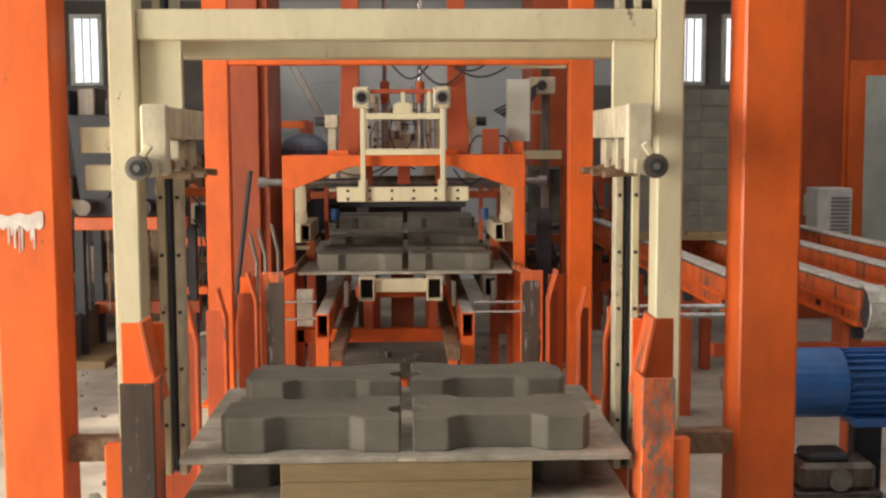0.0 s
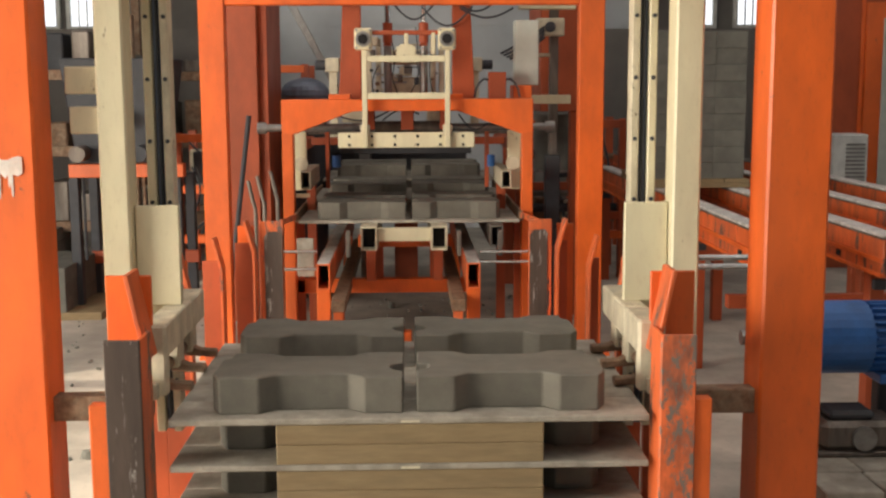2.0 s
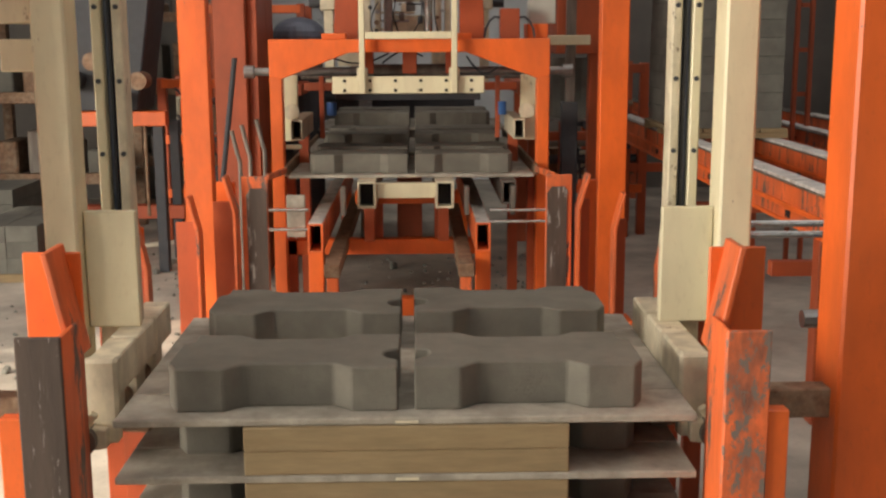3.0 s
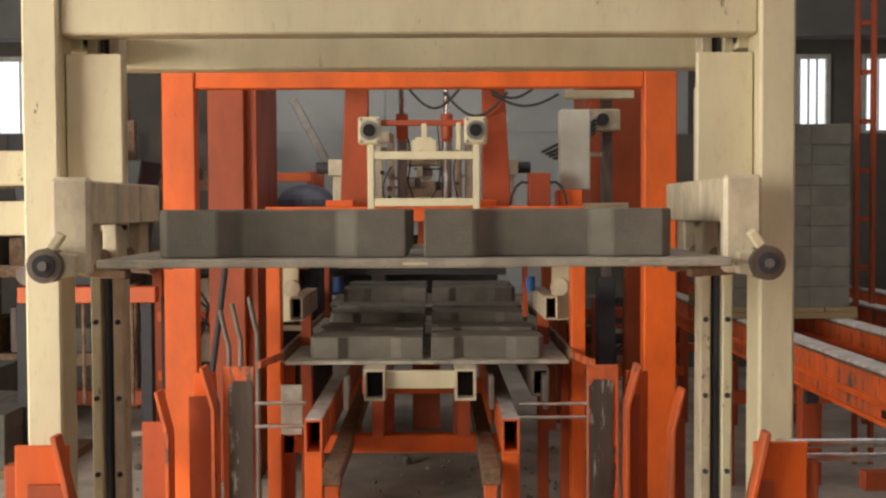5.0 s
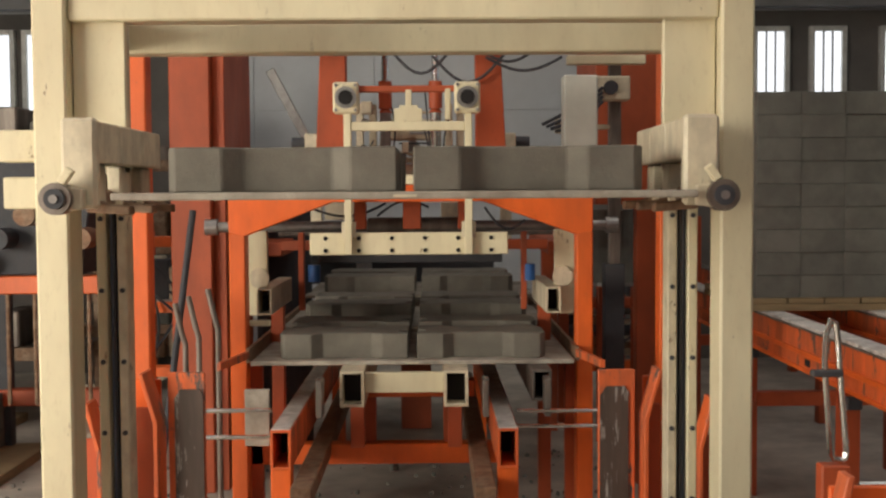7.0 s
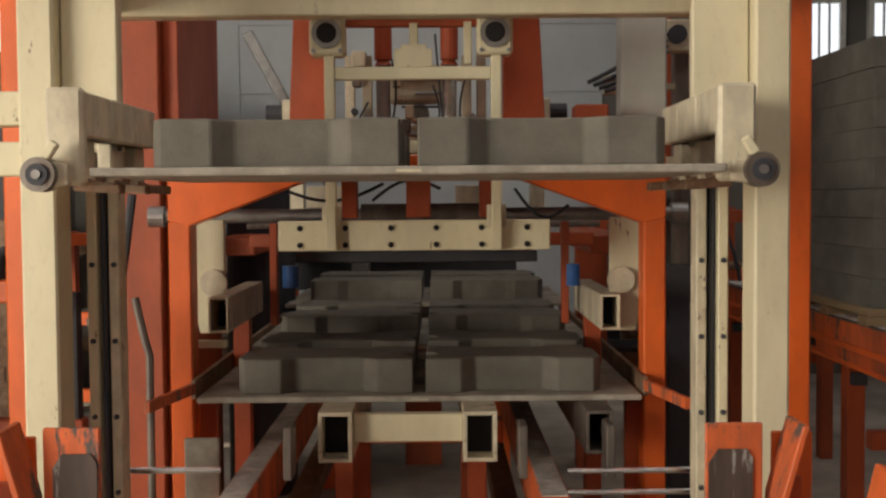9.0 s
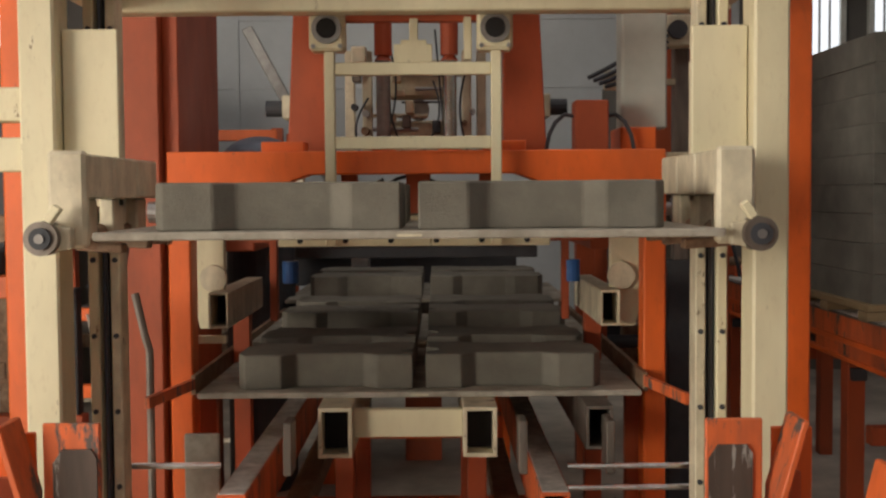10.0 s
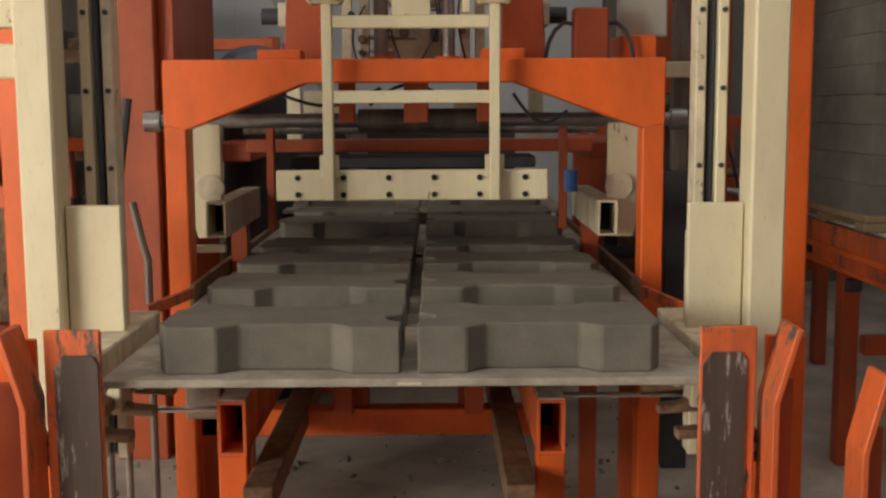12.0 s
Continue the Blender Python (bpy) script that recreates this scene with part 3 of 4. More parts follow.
    for x in (-0.97, 1.0):
        bm = bmesh.new()
        cyl(bm, (x - 0.03, 6.2, 1.405), (x + 0.03, 6.2, 1.405), 0.04, 18)
        part("shaft_collar", bm, STEEL, g)
    for x0, x1 in ((-0.245, -0.19), (-0.02, 0.065), (0.235, 0.29)):
        part("hanger", box(x0, x1, 5.86, 5.92, 1.40, 1.56, 0.004), ORANGE_DEEP_SHADED, g)
    part("feed_pan", box(-0.43, 0.45, 6.02, 6.30, 1.235, 1.276, 0.004), DARK, g, "black rubber skirt under the tamper plate")
    part("mould_box", box(-0.75, 0.54, 8.48, 8.8, 0.94, 1.34, 0.006), DARK, g, "dark steel mould box")
    part("mould_frame", box(-0.75, 0.54, 8.42, 8.479, 1.12, 1.34, 0.004), DARK, g)
    part("raised_bed", box(-0.50, 0.55, 7.44, 8.3, 0.66, 0.9435, 0.006), WORN, g)
    part("bed_leg", box(-0.1, 0.1, 8.1, 8.2, 0, 0.66, 0.004), ORANGE_DEEP_SHADED, g)
    part("lower_tie", box(-0.65, 0.70, 6.35, 6.42, 1.28, 1.33, 0.004), ORANGE_DEEP_SHADED, g)
    for x0, x1 in ((-0.44, -0.29), (0.16, 0.32)):
        part("pale_cover", box(x0, x1, 6.5, 6.54, 1.43, 1.52, 0.004), CREAM_DIRTY, g)
    part("cross_pipe", rod([(-0.68, 6.48, 1.36), (0.74, 6.48, 1.36)], 0.012), WORN, g)
    for sgn in (-1, 1):
        pts = [(-0.055, 1.40), (0.055, 1.40), (0.055, 1.12), (0.03, 1.02), (-0.03, 1.02), (-0.055, 1.14)]
        cx = 0.02 + sgn * 0.70
        part("cheek_plate", prism([(cx + x, z) for x, z in pts], 0.03, "y", 5.70, 0.003), CREAM, g)
        bm = bmesh.new()
        cyl(bm, (cx - sgn * 0.02, 5.68, 1.19), (cx - sgn * 0.02, 5.70, 1.19), 0.045, 16)
        part("cheek_boss", bm, CREAM_DIRTY, g)
        tx = 0.012 + sgn * 0.637
        part("arm_tube", tube(tx - 0.032, tx + 0.032, 5.58, 6.3, 1.035, 1.15, 0.007), CREAM_DIRTY, g)
        # black sheet set in the tube as its inner shade
        part("tube_lining", box(tx - 0.024, tx + 0.024, 5.7, 5.71, 1.043, 1.142, 0), HOLE_SHADE, g)
        part("arm_post", box(tx - 0.03, tx + 0.03, 6.0, 6.06, 0.0, 1.035, 0.003), ORANGE_DEEP_SHADED, g)
        part("inner_strut", box(cx - sgn * 0.16 - 0.014, cx - sgn * 0.16 + 0.014, 6.1, 6.14, 1.0, 1.38, 0.003), ORANGE_DEEP_SHADED, g)
    part("stop_rod", rod([(-0.715, 5.60, 0.88), (-0.715, 5.60, 1.17)], 0.009), CHROME, g)
    part("stop_arm", box(-0.75, -0.60, 5.585, 5.615, 0.985, 1.01, 0.003), CREAM, g)
    for x, m in ((-0.46, BLUE), (0.585, BLUE)):
        bm = bmesh.new()
        cyl(bm, (x, 6.12, 1.14), (x, 6.12, 1.22), 0.03, 14)
        part("blue_actuator", bm, m, g, "small blue actuator")
    for a, b, sag in (((-0.45, 5.9, 1.5), (-0.1, 5.9, 1.52), -0.05), ((-0.14, 5.9, 1.46), (0.1, 5.9, 1.5), 0.05), ((0.36, 5.9, 1.5), (0.55, 5.9, 1.44), -0.07)):
        a, b = Vector(a), Vector(b)
        pts = [a.lerp(b, k / 8) + Vector((0, 0, sag * math.sin(math.pi * k / 8))) for k in range(9)]
        part("hose", rod(pts, 0.006, 6), DARK, g)
    # things standing on the portal
    part("junction_box", box(0.54, 0.65, 5.62, 5.72, 1.603, 1.77, 0.005), ORANGE_DEEP_SHADED, g, "dark red junction box")
    for s in (-1, 1):
        a = Vector((0.595 + s * 0.055, 5.67, 1.72))
        pts = [a + Vector((s * x, 0, z)) for x, z in ((0, 0), (0.03, 0.005), (0.06, -0.02), (0.08, -0.06), (0.09, -0.11))]
        part("cable", rod(pts, 0.007, 6), DARK, g)
    part("switch_cabinet", box(0.72, 0.875, 5.80, 5.92, 1.685, 2.10, 0.006), GREY_DOOR, g, "pale grey switch cabinet")
    part("cabinet_foot", box(0.70, 0.82, 5.70, 5.92, 1.603, 1.685, 0.004), ORANGE, g)
    # tall side housings behind; their deep shade is painted into the orange
    part("side_housing", box(-1.24, -1.03, 6.5, 7.4, 0, 3.3, 0.006), ORANGE_DEEP_SHADED, g)
    part("side_housing", box(-1.029, -0.965, 6.56, 7.4, 0, 3.3, 0.004), ORANGE_DEEP_SHADED, g)
    part("side_housing", box(0.98, 1.30, 6.6, 7.4, 1.50, 3.3, 0.006), ORANGE_DEEP_SHADED, g)
    part("side_leg", box(1.20, 1.30, 6.62, 6.72, 0, 1.5, 0.004), ORANGE_DEEP_SHADED, g)
    for sgn in (-1, 1):
        bm = bmesh.new()
        bx(bm, sgn * 0.52 - 0.05, sgn * 0.52 + 0.05, 6.75, 6.95, 1.79, 1.89, 0.006)
        part("side_motor", bm, CREAM_DIRTY, g)
        bm = bmesh.new()
        cyl(bm, (sgn * 0.57, 6.85, 1.84), (sgn * 0.65, 6.85, 1.84), 0.035, 14)
        part("motor_shaft", bm, DARK, g)
        part("motor_bracket", box(sgn * 0.52 - 0.03, sgn * 0.52 + 0.03, 6.82, 6.88, 1.3, 1.79, 0.003), CREAM_DIRTY, g)
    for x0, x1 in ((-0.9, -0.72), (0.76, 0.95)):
        part("rear_bed_rail", box(x0, x1, 6.9, 8.2, 1.22, 1.3, 0.006), ORANGE_DEEP_SHADED, g)
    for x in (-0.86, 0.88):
        part("rear_leg", box(x - 0.05, x + 0.05, 8.0, 8.1, 0, 1.22, 0.004), ORANGE_DEEP_SHADED, g)
    return g


press()


# ---- the travelling lift ----
def carriage():
    g = thing("lift_carriage", "cream painted travelling lift frame on the gantry runway", "lift")
    for s in (-1, 1):
        x0, x1 = sorted((s * 0.825, s * 0.910))
        part("column", box(x0, x1, -0.05, 0.06, 0.58, 3.02, 0.006), CREAM, g)
        tooth = mesh_of("rack_tooth", box(-0.005, 0.005, -0.01, 0.012, 0, 0.018, 0), DARK)
        for i in range(30):
            ob = new("rack_tooth", tooth)
            ob.parent, ob.location = g, (s * 0.957, 0.05, 0.93 + i * 0.04)
        # mast with a dark sliding groove
        x0, x1 = sorted((s * 0.776, s * 0.802))
        part("mast_flange", box(x0, x1, 0.10, 0.17, 0.52, 3.0, 0.003), CREAM, g)
        x0, x1 = sorted((s * 0.747, s * 0.776))
        part("mast_groove", box(x0, x1, 0.135, 0.17, 0.52, 3.0, 0.002), BELT, g, "blue grey sliding groove")
        x0, x1 = sorted((s * 0.757, s * 0.764))
        part("chain", box(x0, x1, 0.118, 0.135, 0.53, 2.99, 0.001), DARK, g, "dark lifting chain")
        x0, x1 = sorted((s * 0.722, s * 0.747))
        part("mast_flange", box(x0, x1, 0.10, 0.17, 0.52, 3.0, 0.003), CREAM_DIRTY, g)
        for i in range(10):
            for xx in (0.789, 0.734):
                bm = bmesh.new()
                cyl(bm, (s * xx, 0.094, 0.70 + i * 0.2), (s * xx, 0.101, 0.70 + i * 0.2), 0.007, 8)
                part("bolt", bm, DARK, g)
        x0, x1 = sorted((s * 0.80, s * 0.87))
        part("mast_tie", box(x0, x1, 0.06, 0.17, 2.0, 2.08, 0.003), CREAM, g)
        x0, x1 = sorted((s * 0.80, s * 0.90))
        part("top_rail", box(x0, x1, 0.061, 0.448, 2.01, 2.095, 0.004), CREAM, g)
        part("wheel_truck", box(min(s * 0.83, s * 1.15), max(s * 0.83, s * 1.15), -0.04, 0.50, 3.02, 3.08, 0.004), CREAM, g)
        for y in (0.02, 0.44):
            bm = bmesh.new()
            cyl(bm, (s * 1.07, y, 2.985), (s * 1.11, y, 2.985), 0.055, 20)
            part("wheel", bm, STEEL, g)
    part("front_beam", box(-0.824, 0.824, -0.03, 0.055, 2.025, 2.125, 0.005), CREAM, g)
    part("rear_beam", box(-0.90, 0.90, 0.45, 0.53, 2.0, 2.09, 0.005), CREAM, g)
    for z0, z1, x in ((1.655, 1.74, -1.04), (1.53, 1.615, -1.03)):
        part("side_bracket", box(x + 0.03, -0.911, -0.02, 0.05, z0, z1, 0.004), CREAM, g)
    lift = part("lift_arms", box(-0.725, -0.695, -0.30, 0.29, 0.07, 0.16, 0), DARK, g, "cream lifting arms with rusty gripping fingers")
    part("spine", box(0.695, 0.725, -0.30, 0.29, 0.07, 0.16, 0), DARK, lift)
    for s in (-1, 1):
        def span(a, b):
            return sorted((s * a, s * b))
        x0, x1 = span(0.672, 0.745)
        for k in range(3):
            y0 = -0.30 + k * 0.20
            part("arm_block", box(x0, x1, y0, y0 + 0.186, 0.070, 0.166, 0.004), CREAM_DIRTY, lift)
        part("arm_end", box(x0 - 0.004, x1 + 0.004, -0.340, -0.304, -0.035, 0.172, 0.008), CREAM_DIRTY, lift)
        x0, x1 = span(0.688, 0.822)
        part("cover_panel", box(x0, x1, -0.002, 0.02, 0.165, 0.475, 0.003), CREAM, lift, "cream sheet cover over the mast")
        x0, x1 = span(0.70, 0.80)
        part("slider", box(x0, x1, 0.02, 0.09, 0.05, 0.40, 0.004), CREAM_DIRTY, lift)
        for y in (-0.22, 0.0, 0.21):
            x0, x1 = span(0.70, 0.735)
            part("hanger", box(x0, x1, y - 0.02, y + 0.07, -0.03, 0.070, 0.004), CREAM_DIRTY, lift, "dirty cream hanger")
            pts = [(s * 0.73, -0.045), (s * 0.73, -0.005), (s * 0.68, -0.026), (s * 0.625, -0.030), (s * 0.625, -0.052)]
            part("finger", prism(pts, 0.045, "y", y, 0.003), RUST, lift, "rusty gripping finger")
        bm = bmesh.new()
        cyl(bm, (s * 0.735, -0.37, -0.012), (s * 0.735, 0.33, -0.012), 0.022, 14)
        part("shaft", bm, RUST, lift, "rusty turning shaft")
        bm = bmesh.new()
        cyl(bm, (s * 0.746, -0.395, -0.012), (s * 0.746, -0.345, -0.012), 0.036, 22)
        part("roller", bm, WORN, lift, "worn brown roller")
        bm = bmesh.new()
        cyl(bm, (s * 0.746, -0.401, -0.012), (s * 0.746, -0.395, -0.012), 0.023, 18)
        part("roller_cap", bm, DARK, lift)
        bm = bmesh.new()
        cyl(bm, (s * 0.746, -0.406, -0.012), (s * 0.746, -0.401, -0.012), 0.010, 12)
        part("roller_pin", bm, STEEL, lift)
        part("crank", prism([(s * 0.765, -0.045), (s * 0.765, 0.022), (s * 0.69, 0.010), (s * 0.69, -0.035)], 0.03, "y", -0.374, 0.003), CREAM_DIRTY, lift)
        bm = bmesh.new()
        bx(bm, -0.010, 0.010, -0.010, 0.010, 0, 0.040, 0.003, Matrix.Translation((s * 0.735, -0.38, 0.022)) @ pose(0, 0, 0, 0, -s * 35, 0))
        part("lever", bm, CREAM, lift)
    return g, lift


CARRIAGE, LIFT = carriage()
for ob in [o for o in CARRIAGE.children_recursive if not o.name.startswith("rack_tooth")]:
    ob.data.transform(Matrix.Diagonal((1.045, 1.045, 1.045 if ob == LIFT or ob.parent == LIFT else 1.0, 1)))


# ---- beside the line ----
def side_conveyor():
    g = thing("chain_conveyor", "orange chain conveyor with wide grey chain tops", "conveyor", (1.74, 4.8, 0))
    link = mesh_of("chain_link", box(-0.048, 0.048, -0.028, 0.028, 0, 0.014, 0.003), CAP)
    for x in (0.0, 0.50, 1.0, 1.5):
        part("beam", box(x - 0.05, x + 0.05, -1.35, 6.2, 0.80, 0.975, 0.004), ORANGE_WORN, g)
        part("beam_lip", box(x - 0.062, x - 0.0505, -1.35, 6.2, 0.868, 0.890, 0.002), ORANGE, g)
        part("beam_lip", box(x - 0.062, x - 0.0505, -1.35, 6.2, 0.80, 0.818, 0.002), ORANGE, g)
        part("chain_bed", box(x - 0.058, x + 0.058, -1.35, 6.2, 0.975, 0.981, 0.001), WORN, g)
        for k in range(72):
            ob = new("chain_link", link)
            ob.parent, ob.location = g, (x, -1.3 + 0.066 * k, 0.9812)
        for y in (-1.15, 0.2, 1.6, 3.4, 5.6):
            # orange legs under the beams, with the shade put into the colour
            part("leg", box(x - 0.035, x + 0.035, y - 0.04, y + 0.04, 0, 0.80, 0.003), ORANGE_DEEP_SHADED, g)
            part("leg_bolt", box(x - 0.03, x + 0.03, y - 0.075, y - 0.041, 0.72, 0.77, 0.004), DARK, g)
            # black plate on the beam paints a slot's shade
            part("beam_slot", box(x - 0.0545, x - 0.0505, y + 0.30, y + 0.36, 0.828, 0.858, 0.001), HOLE_SHADE, g, "black plate painted as the shade of a beam slot")
        part("sprocket", cyl(bmesh.new(), (x - 0.03, -1.36, 0.89), (x + 0.03, -1.36, 0.89), 0.095, 20), DARK, g)
        for k in range(5):
            ob = new("chain_link", link)
            ob.parent = g
            ob.matrix_basis = pose(x, -1.36 - 0.105 * math.sin(0.5 + 0.5 * k), 0.89 + 0.105 * math.cos(0.5 + 0.5 * k), math.degrees(0.5 + 0.5 * k))
    for y in (-0.6, 1.3, 3.5):
        part("cross_tie", box(-0.05, 1.55, y - 0.03, y + 0.03, 0.52, 0.59, 0.003), ORANGE_DEEP_SHADED, g)
    return g


side_conveyor()


def cured_stack(x0, y0, cols, courses, z0, group):
    g = thing("block_stack", "tall stack of dark grey cured concrete blocks on timber", "block stack", (x0, y0, z0), group)
    r = random.Random(courses)
    w, h = 0.212, 0.109
    me = mesh_of("stacked_block", box(0, w - 0.0005, 0, 0.9, 0, h - 0.0008, 0.002), CURED)
    for c in range(courses):
        for k in range(cols):
            ob = new("block", me)
            ob.parent = g
            ob.matrix_basis = pose(k * w + r.uniform(-0.002, 0.002), r.uniform(-0.006, 0.006), c * h)
    return g


def timber_pallet(x0, x1, y0, z0, group):
    g = thing("timber_pallet", "pale timber pallet under stacked blocks", "pallet", (x0, y0, z0), group)
    w = x1 - x0
    for i in range(4):
        a = w * i / 4
        part("deck_board", box(a + 0.004, a + w / 4 - 0.004, 0, 0.95, 0.035, 0.06, 0.003), TIMBER, g)
    for y in (0.0, 0.42, 0.85):
        part("bearer", box(0, w, y, y + 0.09, 0, 0.034, 0.003), TIMBER, g)
    return g


timber_pallet(1.63, 2.33, 5.97, 0.9955, "timber pallets")
cured_stack(1.66, 6.0, 3, 9, 1.0557, "cured stacks")


def drive_motor():
    g = thing("electric_motor", "blue finned electric motor beside an orange post", "motor", (1.60, 2.62, 0.715))
    bm = bmesh.new()
    cyl(bm, (-0.16, 0, 0), (0.17, 0, 0), 0.14, 28)
    part("gear_case", bm, BLUE, g)
    bm = bmesh.new()
    cyl(bm, (0.17, 0, 0), (0.62, 0, 0), 0.118, 28)
    part("body", bm, BLUE, g)
    for k in range(26):
        a = 2 * math.pi * k / 26
        bm = bmesh.new()
        bx(bm, 0.18, 0.60, -0.004, 0.004, 0.112, 0.138, 0.001, Matrix.Rotation(a, 4, "X"))
        part("fin", bm, BLUE, g)
    part("foot", box(0.20, 0.55, -0.12, 0.21, -0.16, -0.125, 0.004), BLUE, g)
    part("stand", box(0.30, 0.42, 0.13, 0.20, -0.715, -0.16, 0.006), DARK, g, "dark steel stand")
    part("shaft", cyl(bmesh.new(), (-0.30, 0, 0), (-0.16, 0, 0), 0.03, 16), STEEL, g)
    return g


drive_motor()


def hook_rod():
    pts = [(0.038, 0, 0.0), (0.022, 0, 0.004), (0.014, 0, 0.02), (0.0, 0, 0.20), (0.002, 0, 0.265), (0.012, 0, 0.298), (0.022, 0, 0.29), (0.028, 0, 0.25), (0.031, 0, 0.20), (0.047, 0, 0.02), (0.045, 0, 0.006), (0.036, 0, 0.002)]
    ob = thing("bent_rod", "bright bent wire shackle standing on a guide", "shackle", (0.935, 2.95, 1.0))
    part("wire", rod(pts, 0.0065), CHROME, ob)
    part("shackle_post", box(-0.01, 0.05, -0.02, 0.02, -1.0, -0.006, 0.003), ORANGE_DEEP_SHADED, ob)
    part("clamp", box(-0.028, 0.036, -0.012, 0.012, 0.178, 0.192, 0.003), DARK, ob)


hook_rod()


def side_rods(s):
    g = thing("cross_pipes", "pair of dull steel pipes beside the posts", "pipe", (0, 2.56, 0), "side pipes")
    for z in (1.02, 0.985):
        part("pipe", rod([(s * 0.90, 0.1, z), (s * 1.45, 0.1, z)], 0.011), CHROME, g)
    part("pipe_post", box(min(s * 1.42, s * 1.47), max(s * 1.42, s * 1.47), 0.07, 0.13, 0, 1.05, 0.003), ORANGE_DEEP_SHADED, g)


side_rods(1)


def paver_pile(x, y, rows, r):
    me = mesh_of("paver", box(-0.10, 0.10, -0.10, 0.10, 0, 0.078, 0.005), PALLET)
    for i in range(rows):
        for k in range(2):
            for j in range(3 - i % 2):
                ob = new("paver", me)
                ob.matrix_basis = pose(x + k * 0.21 + r.uniform(-0.01, 0.01), y + j * 0.21 + r.uniform(-0.01, 0.01), i * 0.078, 0, 0, r.uniform(-3, 3))
                tagged(ob, "dusty pale concrete paver piled on the floor", "paver", "floor pavers")


for px, seed in ((1.53, 2), (1.96, 3)):
    paver_pile(px, 2.12, 4, random.Random(seed))


def gear_unit():
    g = thing("gear_unit", "dark grey gear unit resting on piled pavers", "gearbox", (1.70, 2.48, 0.3125))
    part("housing", box(-0.15, 0.15, -0.09, 0.09, 0.02, 0.13, 0.02), WORN, g)
    part("foot_plate", box(-0.17, 0.17, -0.10, 0.10, 0, 0.02, 0.004), WORN, g)
    part("cover", box(-0.12, 0.05, -0.07, 0.07, 0.13, 0.165, 0.012), DARK, g)
    part("output_flange", cyl(bmesh.new(), (0.0, -0.11, 0.07), (0.0, -0.09, 0.07), 0.045, 20), STEEL, g)


gear_unit()


def bent_bars():
    for x, y, lean, top, m in ((-0.90, 5.25, -0.04, 1.12, WORN), (-0.845, 5.25, -0.04, 1.15, WORN), (-0.765, 5.25, -0.04, 1.18, WORN)):
        ob = thing("bent_bar", "dull bent steel bar standing in the floor", "bar", (x, y, 0), "bent bars")
        part("bar", rod([(0, 0, 0), (0, 0, top - 0.17), (lean * 0.3, 0, top - 0.13), (lean, 0, top)], 0.012), m, ob)
    ob = thing("leaning_bar", "dark steel bar leaning on the press housing", "bar", (-1.06, 6.1, 0))
    part("bar", rod([(-0.17, -0.08, 0.0), (0.01, 0.05, 1.49)], 0.017), DARK, ob)


bent_bars()


def mixing_drum():
    g = thing("round_tank", "grey ribbed round tank on a stand", "tank", (1.22, 7.55, 0))
    bm = bmesh.new()
    cyl(bm, (0, 0, 1.0), (0, 0, 1.46), 0.17, 28)
    part("shell", bm, CURED, g)
    part("rim", cyl(bmesh.new(), (0, 0, 1.0), (0, 0, 1.02), 0.185, 28), STEEL, g)
    for a in range(3):
        t = a * 2.1
        part("leg", rod([(0.13 * math.cos(t), 0.13 * math.sin(t), 0), (0.13 * math.cos(t), 0.13 * math.sin(t), 1.0)], 0.02), ORANGE_DEEP_SHADED, g)
    d = thing("dark_dome", "dark green domed vessel behind the press", "vessel", (-0.80, 7.6, 0))
    bm = bmesh.new()
    bmesh.ops.create_uvsphere(bm, u_segments=24, v_segments=12, radius=0.2, matrix=Matrix.Translation((0, 0, 1.62)) @ Matrix.Diagonal((1, 1, 0.7, 1)))
    part("dome", bm, BELT, d)
    part("dome_stand", cyl(bmesh.new(), (0, 0, 0), (0, 0, 1.6), 0.17, 24), DARK, d)
    b = thing("sloping_beam", "grey sloping steel beam behind the press", "beam", (-0.50, 8.3, 0))
    bm = bmesh.new()
    bx(bm, -0.03, 0.03, -0.03, 0.03, 0, 1.3, 0.004, Matrix.Translation((0.14, 0, 1.25)) @ pose(0, 0, 0, 0, -28, 0))
    part("beam", bm, STEEL, b)
    part("beam_foot", box(0.10, 0.20, -0.05, 0.05, 0, 1.35, 0.004), STEEL, b)


mixing_drum()


